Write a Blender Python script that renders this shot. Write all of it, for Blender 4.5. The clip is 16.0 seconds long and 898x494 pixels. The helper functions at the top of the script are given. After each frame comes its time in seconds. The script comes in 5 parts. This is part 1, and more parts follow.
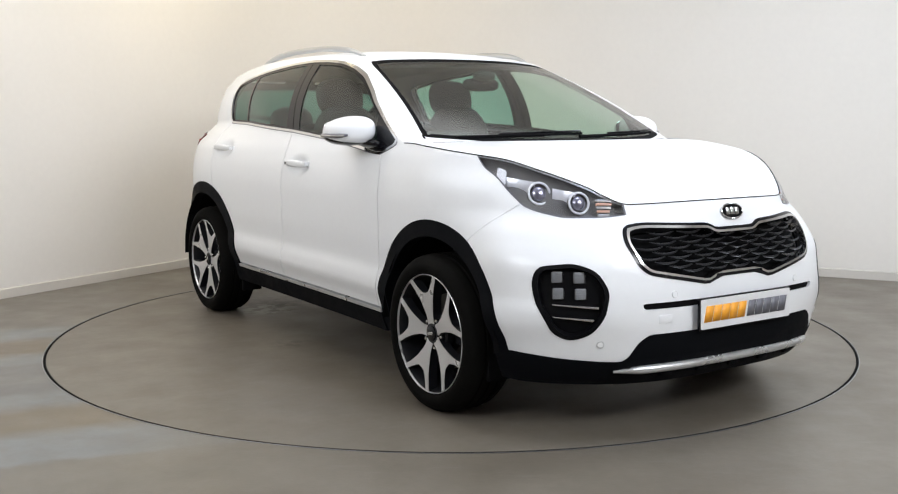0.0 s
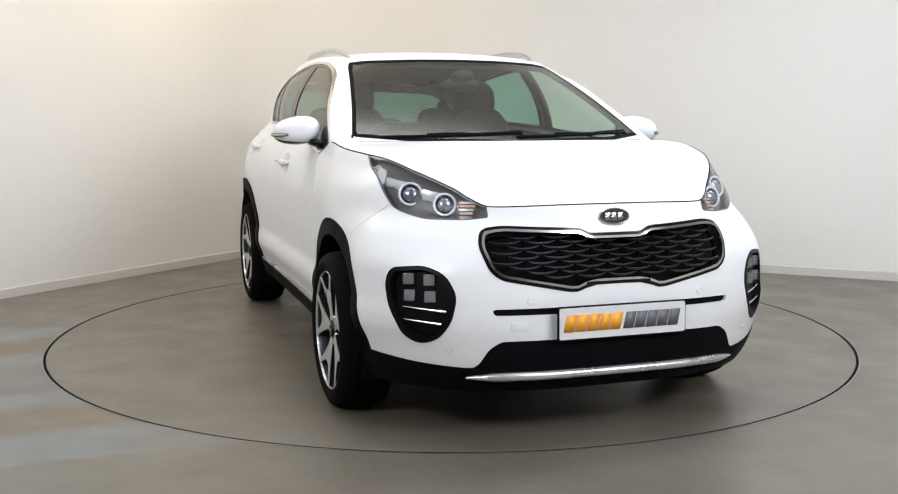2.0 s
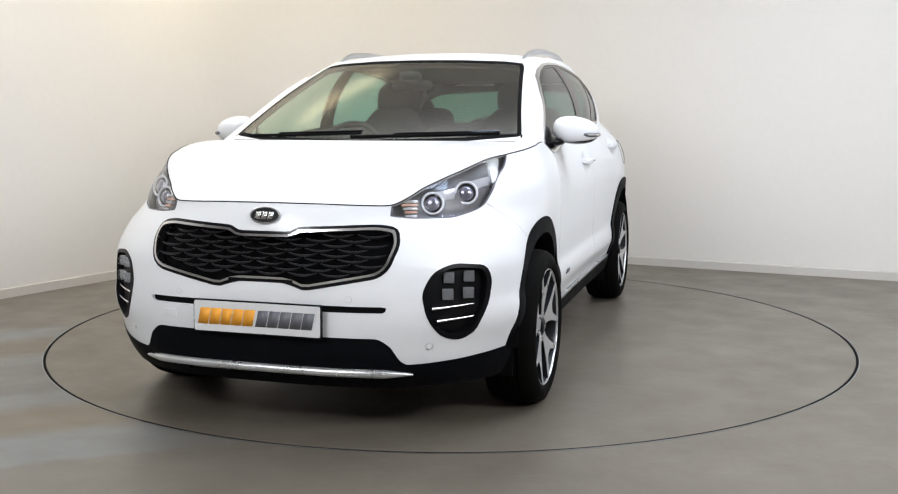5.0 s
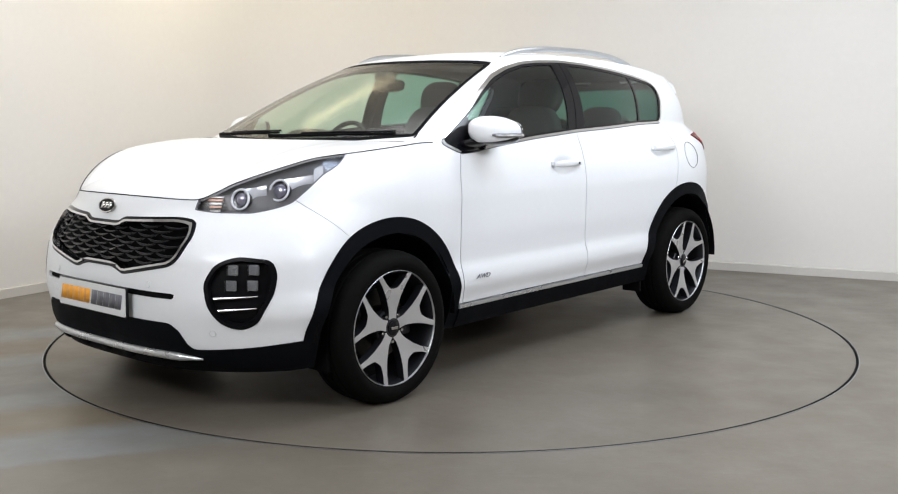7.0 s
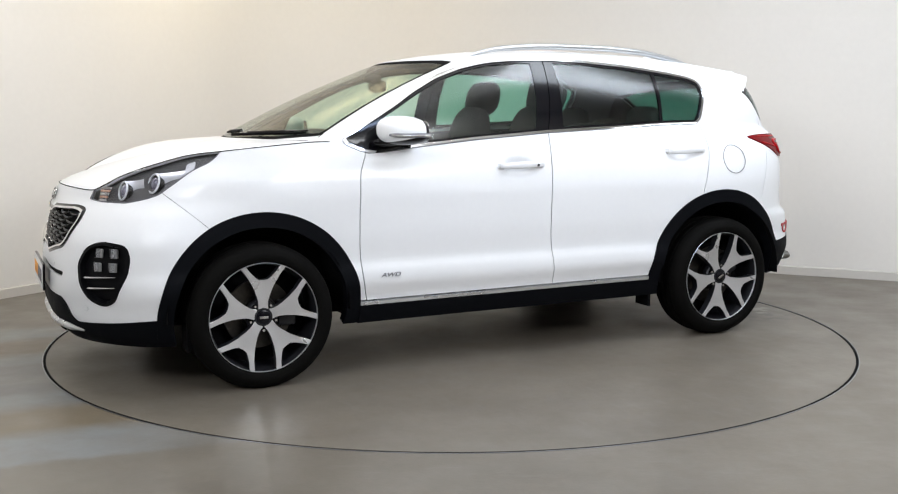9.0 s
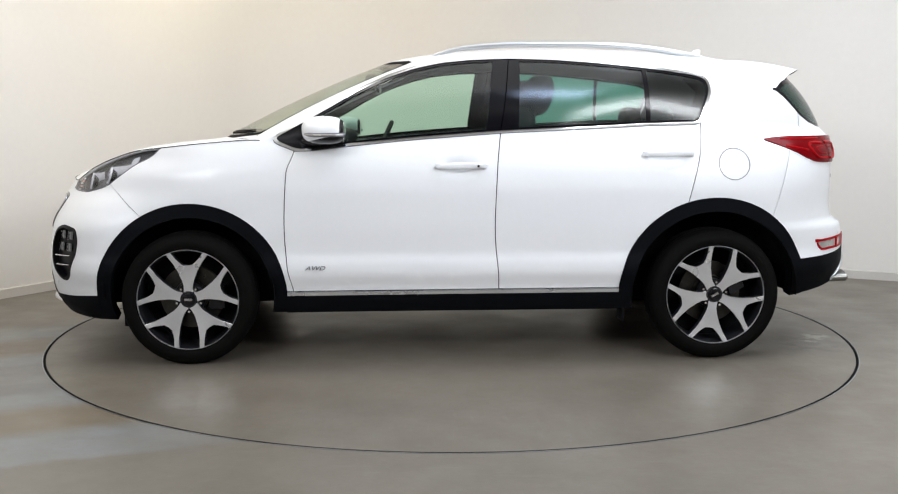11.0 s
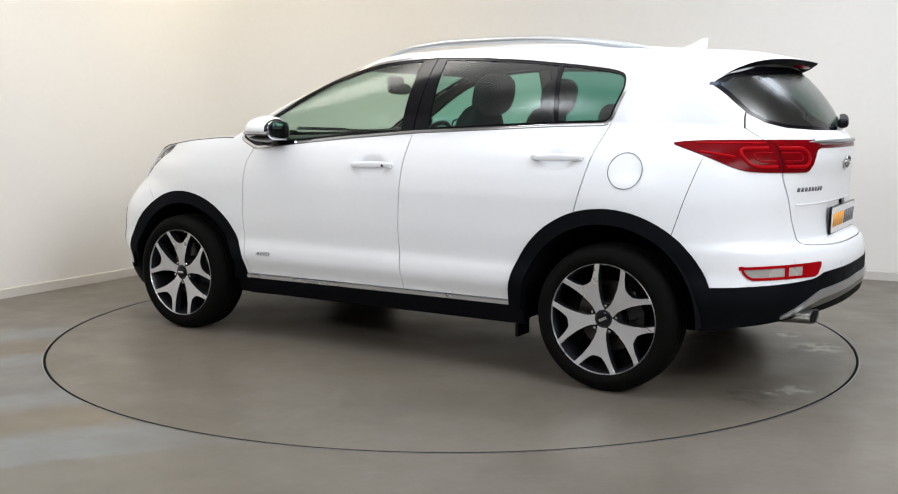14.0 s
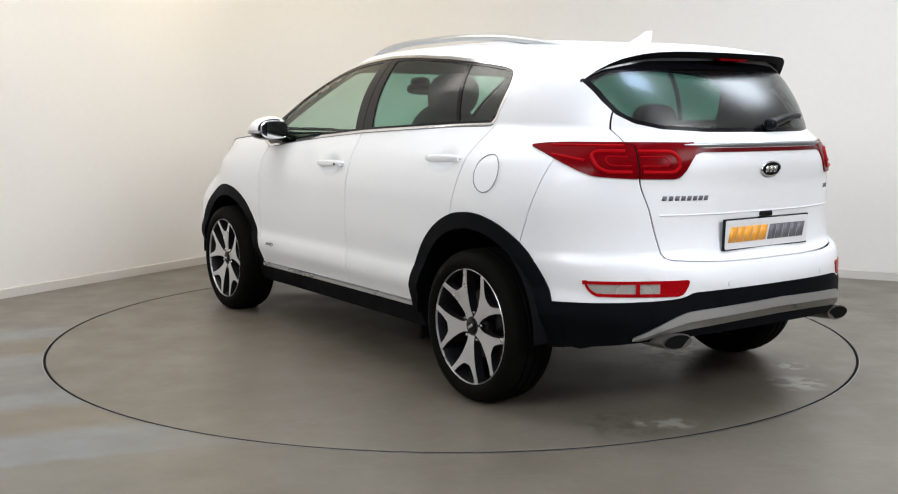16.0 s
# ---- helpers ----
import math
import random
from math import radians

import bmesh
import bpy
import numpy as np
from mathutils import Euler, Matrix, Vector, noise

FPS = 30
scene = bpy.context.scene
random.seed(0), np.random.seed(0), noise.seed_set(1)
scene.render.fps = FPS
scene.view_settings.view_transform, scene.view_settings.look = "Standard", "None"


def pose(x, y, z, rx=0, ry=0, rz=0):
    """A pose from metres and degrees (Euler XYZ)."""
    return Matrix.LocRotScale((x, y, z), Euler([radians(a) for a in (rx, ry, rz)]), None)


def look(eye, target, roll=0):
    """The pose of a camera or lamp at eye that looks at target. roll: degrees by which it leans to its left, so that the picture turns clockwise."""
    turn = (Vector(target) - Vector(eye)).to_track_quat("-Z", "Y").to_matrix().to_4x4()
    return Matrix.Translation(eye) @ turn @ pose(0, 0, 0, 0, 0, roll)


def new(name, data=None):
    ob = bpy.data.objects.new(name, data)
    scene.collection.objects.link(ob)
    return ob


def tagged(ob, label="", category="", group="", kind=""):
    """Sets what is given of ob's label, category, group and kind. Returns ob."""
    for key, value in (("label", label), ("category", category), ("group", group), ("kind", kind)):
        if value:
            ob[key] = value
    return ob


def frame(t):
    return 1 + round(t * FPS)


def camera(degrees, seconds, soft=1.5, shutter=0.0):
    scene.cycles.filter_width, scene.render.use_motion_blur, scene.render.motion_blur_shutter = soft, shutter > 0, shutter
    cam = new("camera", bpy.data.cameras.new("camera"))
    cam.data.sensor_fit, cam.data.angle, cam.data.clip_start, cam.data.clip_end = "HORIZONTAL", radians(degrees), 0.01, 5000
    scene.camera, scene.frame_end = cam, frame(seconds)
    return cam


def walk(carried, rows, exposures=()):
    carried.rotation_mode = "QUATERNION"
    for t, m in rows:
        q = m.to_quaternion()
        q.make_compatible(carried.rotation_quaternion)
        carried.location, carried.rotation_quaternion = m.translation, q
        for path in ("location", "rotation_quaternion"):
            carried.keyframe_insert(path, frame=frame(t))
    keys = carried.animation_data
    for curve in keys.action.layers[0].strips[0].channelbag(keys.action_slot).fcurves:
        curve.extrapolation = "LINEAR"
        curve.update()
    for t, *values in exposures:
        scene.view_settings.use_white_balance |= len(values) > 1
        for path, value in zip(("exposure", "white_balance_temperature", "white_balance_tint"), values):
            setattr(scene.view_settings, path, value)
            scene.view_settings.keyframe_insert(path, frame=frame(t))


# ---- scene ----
# The camera stands on a tripod before the turntable.
cam = camera(48.317, 16.0, soft=1.15)
STAND = pose(0.0, -5.8135, 1.231, 90 - 7.354, 0.0, 0.096)
walk(cam, [(0.0, STAND), (16.0, STAND)])

TAU = 2 * math.pi

# ---- light ----
world = bpy.data.worlds.new("world")
scene.world = world
world.use_nodes = True
world.node_tree.nodes["Background"].inputs["Color"].default_value = (0.9, 0.95, 1.0, 1)
world.node_tree.nodes["Background"].inputs["Strength"].default_value = 0.05


def area(name, eye, target, sx, sy, watts, colour):
    lamp = bpy.data.lights.new(name, "AREA")
    lamp.shape, lamp.size, lamp.size_y, lamp.energy, lamp.color = "RECTANGLE", sx, sy, watts, colour
    ob = new(name, lamp)
    ob.matrix_world = look(eye, target)
    return ob


area("ceiling_lamp", (-2.0, -0.3, 3.3), (-1.6, -0.3, 0), 0.6, 3.2, 35, (1.0, 0.96, 0.90))
area("ceiling_lamp", (2.45, -0.5, 3.3), (2.0, -0.5, 0), 0.7, 2.8, 75, (0.82, 0.90, 1.0))
area("ceiling_lamp", (1.1, -2.45, 3.3), (1.0, -1.9, 0), 0.7, 0.5, 18, (0.55, 0.70, 1.0))
area("ceiling_lamp", (0.1, -1.0, 3.4), (0.1, -0.9, 0), 3.6, 2.6, 36, (0.97, 0.98, 1.0))
# Two fill lights with no known source, added to brighten the car's front and sides.
area("front_fill", (3.3, -4.8, 3.1), (0.8, 0.0, 0.8), 2.4, 1.2, 150, (0.93, 0.96, 1.0))
area("front_fill", (-2.6, -5.2, 3.1), (-0.4, 0.0, 0.8), 2.2, 1.2, 110, (0.93, 0.96, 1.0))
area("wall_lamp", (-1.35, 1.7, 3.25), (-1.8, 2.6, 1.5), 1.1, 1.1, 19, (1.0, 0.84, 0.53))


# ---- materials ----
def nodes_of(name):
    m = bpy.data.materials.new(name)
    m.use_nodes = True
    nt = m.node_tree
    return m, nt.nodes, nt.links, nt.nodes["Principled BSDF"]


def solid(name, colour, rough=0.5, metal=0.0, grain=0.0, scale=60.0, bump=0.0, coat=0.0, wear=0.0, spec=0.5):
    """A surface with two scales of variation in colour and gloss, and fine relief."""
    m, N, L, p = nodes_of(name)
    p.inputs["Metallic"].default_value, p.inputs["Roughness"].default_value = metal, rough
    p.inputs["Coat Weight"].default_value, p.inputs["Coat Roughness"].default_value = coat, 0.04
    p.inputs["Specular IOR Level"].default_value = spec
    p.inputs["Base Color"].default_value = (*colour, 1)
    if grain or wear or bump:
        co = N.new("ShaderNodeTexCoord")
        fine, broad = N.new("ShaderNodeTexNoise"), N.new("ShaderNodeTexNoise")
        fine.inputs["Scale"].default_value, fine.inputs["Detail"].default_value = scale, 5
        broad.inputs["Scale"].default_value, broad.inputs["Detail"].default_value = scale / 18, 3
        for n in (fine, broad):
            L.new(co.outputs["Object"], n.inputs["Vector"])
        add = N.new("ShaderNodeMath")
        add.operation = "ADD"
        L.new(fine.outputs["Fac"], add.inputs[0]), L.new(broad.outputs["Fac"], add.inputs[1])
        ramp = N.new("ShaderNodeMapRange")
        ramp.inputs["From Min"].default_value, ramp.inputs["From Max"].default_value = 0.6, 1.4
        ramp.inputs["To Min"].default_value, ramp.inputs["To Max"].default_value = 1 - grain, 1 + grain
        L.new(add.outputs[0], ramp.inputs["Value"])
        mul = N.new("ShaderNodeVectorMath")
        mul.operation = "SCALE"
        mul.inputs[0].default_value = colour
        L.new(ramp.outputs[0], mul.inputs["Scale"]), L.new(mul.outputs[0], p.inputs["Base Color"])
        gl = N.new("ShaderNodeMapRange")
        gl.inputs["From Min"].default_value, gl.inputs["From Max"].default_value = 0.3, 0.7
        gl.inputs["To Min"].default_value, gl.inputs["To Max"].default_value = max(rough - wear, 0.02), min(rough + wear, 1)
        L.new(broad.outputs["Fac"], gl.inputs["Value"]), L.new(gl.outputs[0], p.inputs["Roughness"])
        if bump:
            b = N.new("ShaderNodeBump")
            b.inputs["Strength"].default_value, b.inputs["Distance"].default_value = bump, 0.002
            L.new(fine.outputs["Fac"], b.inputs["Height"]), L.new(b.outputs[0], p.inputs["Normal"])
    return m


def pane(name, tint, rough=0.01, facing=0.05):
    """Thin tinted glass: it lets light straight through and mirrors more at a slant, alike from both sides."""
    m, N, L, p = nodes_of(name)
    N.remove(p)
    clear, gloss, mix, slant = (N.new("ShaderNode" + k) for k in ("BsdfTransparent", "BsdfGlossy", "MixShader", "LayerWeight"))
    clear.inputs["Color"].default_value = (*tint, 1)
    gloss.inputs["Roughness"].default_value, slant.inputs["Blend"].default_value = rough, 0.5
    power, part_of = N.new("ShaderNodeMath"), N.new("ShaderNodeMath")
    power.operation, part_of.operation = "POWER", "MULTIPLY_ADD"
    power.inputs[1].default_value, part_of.inputs[1].default_value, part_of.inputs[2].default_value = 4.5, 0.9 - facing, facing
    L.new(slant.outputs["Facing"], power.inputs[0]), L.new(power.outputs[0], part_of.inputs[0]), L.new(part_of.outputs[0], mix.inputs[0])
    L.new(clear.outputs[0], mix.inputs[1]), L.new(gloss.outputs[0], mix.inputs[2])
    L.new(mix.outputs[0], N["Material Output"].inputs["Surface"])
    return m


PAINT = solid("white_paint", (0.82, 0.83, 0.85), 0.46, grain=0.012, scale=40, coat=0.4, wear=0.03)
PAINT.node_tree.nodes["Principled BSDF"].inputs["Coat Roughness"].default_value = 0.10
CLAD = solid("black_cladding", (0.0035, 0.004, 0.0055), 0.6, grain=0.15, scale=220, bump=0.3, wear=0.06, spec=0.06)
GLOSSBLACK = solid("gloss_black", (0.005, 0.005, 0.007), 0.14, coat=0.0, grain=0.05, wear=0.02, spec=0.3)
RIBBLACK = solid("grille_black", (0.012, 0.012, 0.014), 0.3, grain=0.1, wear=0.05, spec=0.4)
FOGBLACK = solid("fog_housing_black", (0.004, 0.004, 0.005), 0.4, grain=0.1, wear=0.05, spec=0.12)
MATTBLACK = solid("matt_black", (0.002, 0.002, 0.0025), 0.9, grain=0.1, wear=0.05, spec=0.15)
CHROME = solid("chrome", (0.72, 0.72, 0.73), 0.12, metal=1.0, grain=0.03, wear=0.04)
SATIN = solid("satin_silver", (0.66, 0.67, 0.68), 0.3, metal=0.75, grain=0.06, scale=120, wear=0.06)
ALLOY = solid("machined_alloy", (0.66, 0.66, 0.67), 0.33, metal=0.7, grain=0.05, scale=160, wear=0.07)
ALLOYDARK = solid("dark_alloy", (0.016, 0.0165, 0.02), 0.35, metal=0.3, grain=0.1, wear=0.05)
RUBBER = solid("tyre_rubber", (0.0042, 0.004, 0.0036), 0.8, spec=0.06, grain=0.22, scale=90, bump=0.4, wear=0.1)
FABRIC = solid("seat_fabric", (0.018, 0.018, 0.02), 0.8, grain=0.2, scale=300, bump=0.3, wear=0.05)
TRIM = solid("cabin_trim", (0.022, 0.022, 0.024), 0.6, grain=0.15, scale=200, bump=0.2, wear=0.05)
LINING = solid("roof_lining", (0.15, 0.147, 0.145), 0.9, grain=0.05, scale=200, wear=0.03)
STEEL = solid("brake_steel", (0.07, 0.066, 0.06), 0.35, metal=1.0, grain=0.2, scale=80, wear=0.1)
RED = solid("red_lamp", (0.14, 0.001, 0.003), 0.2, coat=0.05, grain=0.2, scale=18, wear=0.03, spec=0.03)
RAILSILVER = solid("rail_silver", (0.56, 0.57, 0.58), 0.34, metal=0.8, grain=0.02, scale=60, wear=0.03)
BARSILVER = solid("bar_silver", (0.36, 0.37, 0.40), 0.3, metal=0.9, grain=0.03, scale=60, wear=0.03)
PIPESTEEL = solid("exhaust_steel", (0.24, 0.235, 0.22), 0.3, metal=0.9, grain=0.15, scale=70, wear=0.08)
BRIGHTRED = solid("bright_red_lamp", (0.34, 0.003, 0.006), 0.3, grain=0.1, scale=40, wear=0.03, spec=0.03)
GUIDERED = solid("light_guide_red", (0.26, 0.002, 0.005), 0.3, grain=0.1, scale=40, wear=0.03, spec=0.03)
DEEPRED = solid("deep_red_lamp", (0.10, 0.002, 0.005), 0.25, grain=0.2, scale=40, wear=0.03, spec=0.15)
CLEARLAMP = solid("clear_lamp", (0.50, 0.48, 0.46), 0.25, metal=0.4, grain=0.15, scale=120, wear=0.08)
FOGGLASS = solid("fog_light_glass", (0.34, 0.34, 0.34), 0.2, metal=0.4, grain=0.35, scale=60, wear=0.08)
AMBER = solid("amber_lamp", (0.62, 0.36, 0.26), 0.25, grain=0.1, scale=150, wear=0.05)
REFLECTOR = solid("lamp_reflector", (0.82, 0.82, 0.86), 0.28, metal=0.3, grain=0.1, scale=50, wear=0.06)
BEZEL = solid("lamp_bezel", (0.15, 0.145, 0.145), 0.35, metal=0.3, grain=0.1, wear=0.05)
PLATE = solid("plate_white", (0.74, 0.74, 0.75), 0.35, grain=0.02, wear=0.04)
ORANGE = solid("plate_orange", (0.85, 0.36, 0.03), 0.4, grain=0.08, scale=30, wear=0.03)
GREY = solid("plate_grey", (0.13, 0.13, 0.15), 0.4, grain=0.08, scale=30, wear=0.03)
LENS = pane("clear_lens", (0.94, 0.95, 0.97), 0.03, 0.04)
SCREENGLASS = pane("windscreen_glass", (0.78, 0.90, 0.81), 0.18, 0.14)
SIDEGLASS = pane("door_glass", (0.72, 0.90, 0.82), 0.18, 0.07)
DARKGLASS = pane("privacy_glass", (0.30, 0.58, 0.51), 0.21, 0.07)
REARGLASS = pane("rear_glass", (0.13, 0.28, 0.24), 0.27, 0.11)
MIRRORGLASS = solid("mirror_glass", (0.85, 0.86, 0.87), 0.02, metal=1.0, grain=0.01)


def floor_paint(name, stained):
    """Worn grey floor paint: scuffs, dust, and, outside the turntable, wet-dried bands of blue-grey and ochre."""
    m, N, L, p = nodes_of(name)
    co = N.new("ShaderNodeTexCoord")
    place = co.outputs["Object"]

    def noise_at(scale, detail=5, stretch=None, rough=0.55):
        n = N.new("ShaderNodeTexNoise")
        n.inputs["Scale"].default_value, n.inputs["Detail"].default_value, n.inputs["Roughness"].default_value = scale, detail, rough
        src = place
        if stretch:
            mp = N.new("ShaderNodeMapping")
            mp.inputs["Scale"].default_value, mp.inputs["Rotation"].default_value = stretch[0], (0, 0, radians(stretch[1]))
            L.new(place, mp.inputs["Vector"])
            src = mp.outputs[0]
        L.new(src, n.inputs["Vector"])
        return n.outputs["Fac"]

    def ramp(src, lo, hi, a=0.0, b=1.0):
        r = N.new("ShaderNodeMapRange")
        r.inputs["From Min"].default_value, r.inputs["From Max"].default_value = lo, hi
        r.inputs["To Min"].default_value, r.inputs["To Max"].default_value = a, b
        L.new(src, r.inputs["Value"])
        return r.outputs[0]

    def mixed(fac, a, b):
        x = N.new("ShaderNodeMix")
        x.data_type = "RGBA"
        L.new(fac, x.inputs[0])
        for slot, v in ((6, a), (7, b)):
            if isinstance(v, tuple):
                x.inputs[slot].default_value = (*v, 1)
            else:
                L.new(v, x.inputs[slot])
        return x.outputs[2]

    def times(a, b):
        t = N.new("ShaderNodeMath")
        t.operation = "MULTIPLY"
        L.new(a, t.inputs[0]), L.new(b, t.inputs[1])
        return t.outputs[0]

    def spot(x, y, r):
        d = N.new("ShaderNodeVectorMath")
        d.operation = "DISTANCE"
        L.new(place, d.inputs[0])
        d.inputs[1].default_value = (x, y, 0)
        return ramp(d.outputs["Value"], r, r * 0.45)

    base = mixed(ramp(noise_at(1.1), 0.35, 0.65), (0.140, 0.121, 0.096), (0.175, 0.153, 0.124))
    base = mixed(ramp(noise_at(26, 6), 0.35, 0.75, 0.0, 0.35), base, (0.112, 0.097, 0.077))
    base = mixed(ramp(noise_at(5, 4, ((1, 5, 1), 20)), 0.58, 0.75, 0.0, 0.3), base, (0.20, 0.187, 0.166))
    if stained:
        sep = N.new("ShaderNodeSeparateXYZ")
        L.new(place, sep.inputs[0])

        def plus(src, n, amount):
            t = N.new("ShaderNodeMath")
            t.operation = "MULTIPLY_ADD"
            L.new(n, t.inputs[0])
            t.inputs[1].default_value = amount
            L.new(src, t.inputs[2])
            return t.outputs[0]
        # the bands run a little askew to the room
        slant = N.new("ShaderNodeMath")
        slant.operation = "MULTIPLY_ADD"
        L.new(sep.outputs[0], slant.inputs[0])
        slant.inputs[1].default_value = -0.37
        L.new(sep.outputs[1], slant.inputs[2])
        across = plus(plus(slant.outputs[0], noise_at(1.3, 3), 0.20), noise_at(9, 5), 0.10)
        bands = N.new("ShaderNodeValToRGB")
        stops = [(0.0, 0), (0.03, 0), (0.045, 1), (0.14, 1), (0.19, 2), (0.28, 2), (0.33, 1), (0.37, 1), (0.41, 3), (0.58, 3), (0.61, 1), (0.65, 1), (0.70, 2), (0.79, 2), (0.84, 1), (0.90, 1), (0.95, 0), (1.0, 0)]
        shades = ((0.16, 0.145, 0.122, 1), (0.195, 0.205, 0.208, 1), (0.158, 0.127, 0.086, 1), (0.155, 0.153, 0.146, 1))
        while len(bands.color_ramp.elements) < len(stops):
            bands.color_ramp.elements.new(0.5)
        for e, (at, k) in zip(bands.color_ramp.elements, stops):
            e.position, e.color = at, shades[k]
        L.new(ramp(across, -1.758, 1.242), bands.inputs[0])
        reach = ramp(plus(sep.outputs[0], noise_at(1.2, 4), 0.8), -0.15, -1.05)
        base = mixed(times(reach, ramp(noise_at(7, 6), 0.25, 0.6, 0.45, 0.95)), base, bands.outputs[0])
    else:
        for x, y, r in MARKS:
            base = mixed(times(spot(x, y, r), ramp(noise_at(13), 0.45, 0.54, 0, 0.9)), base, (0.36, 0.345, 0.31))
        for x, y, r in DARKMARKS:
            base = mixed(times(spot(x, y, r), ramp(noise_at(15), 0.45, 0.58, 0, 0.8)), base, (0.075, 0.066, 0.052))
    L.new(base, p.inputs["Base Color"])
    L.new(ramp(noise_at(3.0, 4), 0.3, 0.7, 0.30, 0.46), p.inputs["Roughness"])
    b = N.new("ShaderNodeBump")
    b.inputs["Strength"].default_value, b.inputs["Distance"].default_value = 0.12, 0.003
    L.new(noise_at(70, 4), b.inputs["Height"]), L.new(b.outputs[0], p.inputs["Normal"])
    return m


# Dust patches and oil spots on the turntable, in its own plan: x, y, radius.
MARKS = ((-0.61, 1.95, 0.16), (0.32, 2.06, 0.09), (0.42, 2.00, 0.08), (-0.86, 1.73, 0.10), (-0.66, 1.13, 0.22))
DARKMARKS = ((0.53, 1.94, 0.22), (-0.97, 0.14, 0.14), (-0.5, 1.35, 0.3))
WALLPAINT = solid("wall_paint", (0.83, 0.80, 0.758), 0.75, grain=0.018, scale=25, bump=0.06, wear=0.05)
RINGWHITE = solid("ring_white", (0.85, 0.85, 0.88), 0.25, coat=0.3, grain=0.02, wear=0.03)
EYE = solid("projector_eye", (0.36, 0.35, 0.44), 0.16, metal=0.7, coat=0.5, grain=0.15, scale=60, wear=0.04)
SKIRTPAINT = solid("skirting_paint", (0.64, 0.61, 0.57), 0.45, grain=0.03, scale=30, wear=0.05)
CEILPAINT = solid("ceiling_paint", (0.8, 0.79, 0.77), 0.85, grain=0.02, scale=20, wear=0.03)
FLOORPAINT = floor_paint("floor_paint", True)
DISCPAINT = floor_paint("turntable_paint", False)


# ---- mesh helpers ----
def mesh_object(name, verts, faces, material, parent=None, label="", smooth=True, normals=None):
    me = bpy.data.meshes.new(name)
    me.from_pydata([tuple(map(float, v)) for v in verts], [], [tuple(map(int, f)) for f in faces])
    for m in material if isinstance(material, (list, tuple)) else [material]:
        me.materials.append(m)
    if smooth:
        me.shade_smooth()
    me.update()
    if normals is not None:
        me.normals_split_custom_set_from_vertices([tuple(map(float, n)) for n in normals])
    ob = new(name, me)
    if parent:
        ob.parent = parent
    if label:
        ob["label"] = label
    return ob


def part(name, bm, material, parent=None, label="", smooth=True, angle=40):
    """Links a bmesh as one mesh object under a thing or a part."""
    me = bpy.data.meshes.new(name)
    bmesh.ops.recalc_face_normals(bm, faces=bm.faces)
    for e in bm.edges:
        e.smooth = len(e.link_faces) == 2 and e.calc_face_angle(0) < radians(angle)
    bm.to_mesh(me)
    bm.free()
    for m in material if isinstance(material, (list, tuple)) else [material]:
        me.materials.append(m)
    for f in me.polygons:
        f.use_smooth = smooth
    ob = new(name, me)
    if parent:
        ob.parent = parent
    if label:
        ob["label"] = label
    return ob


def again(ob, parent, m):
    """Another object on the same mesh."""
    o = new(ob.name.split(".")[0], ob.data)
    o.parent, o.matrix_local = parent, m
    if "label" in ob:
        o["label"] = ob["label"]
    return o


def box(bm, x0, y0, z0, x1, y1, z1, bevel=0.0, m=None):
    made = bmesh.ops.create_cube(bm, size=1.0)["verts"]
    for v in made:
        v.co = Vector(((x0 + x1) / 2 + v.co.x * (x1 - x0), (y0 + y1) / 2 + v.co.y * (y1 - y0), (z0 + z1) / 2 + v.co.z * (z1 - z0)))
    if m:
        bmesh.ops.transform(bm, matrix=m, verts=made)
    if bevel:
        edges = list({e for v in made for e in v.link_edges})
        bmesh.ops.bevel(bm, geom=edges, offset=bevel, segments=2, affect="EDGES", profile=0.6)
    return bm


def boxed(*a, **k):
    return box(bmesh.new(), *a, **k)


def blob(centre, half, power=2.5, rings=20, around=32, shape=None):
    """A closed rounded body (superellipsoid); shape(co) may bend it."""
    bm = bmesh.new()
    bmesh.ops.create_uvsphere(bm, u_segments=around, v_segments=rings, radius=1.0)
    for v in bm.verts:
        c = v.co.normalized()
        k = sum(abs(q) ** power for q in c) ** (-1 / power)
        c = Vector((c[i] * k * half[i] for i in range(3)))
        if shape:
            c = shape(c)
        v.co = c + Vector(centre)
    return bm


def tube(path, radius, sides=10, squash=1.0):
    """A closed tube along a list of points."""
    bm = bmesh.new()
    pts = [Vector(p) for p in path]
    rings = []
    for i, p in enumerate(pts):
        d = (pts[min(i + 1, len(pts) - 1)] - pts[max(i - 1, 0)]).normalized()
        side = d.cross(Vector((0, 0, 1)))
        side = side.normalized() if side.length > 1e-4 else Vector((1, 0, 0))
        up = side.cross(d)
        r = radius(i / (len(pts) - 1)) if callable(radius) else radius
        rings.append([bm.verts.new(p + side * math.cos(k * TAU / sides) * r + up * math.sin(k * TAU / sides) * r * squash) for k in range(sides)])
    for a, b in zip(rings, rings[1:]):
        for k in range(sides):
            bm.faces.new((a[k], a[(k + 1) % sides], b[(k + 1) % sides], b[k]))
    bm.faces.new(rings[0][::-1]), bm.faces.new(rings[-1])
    return bm


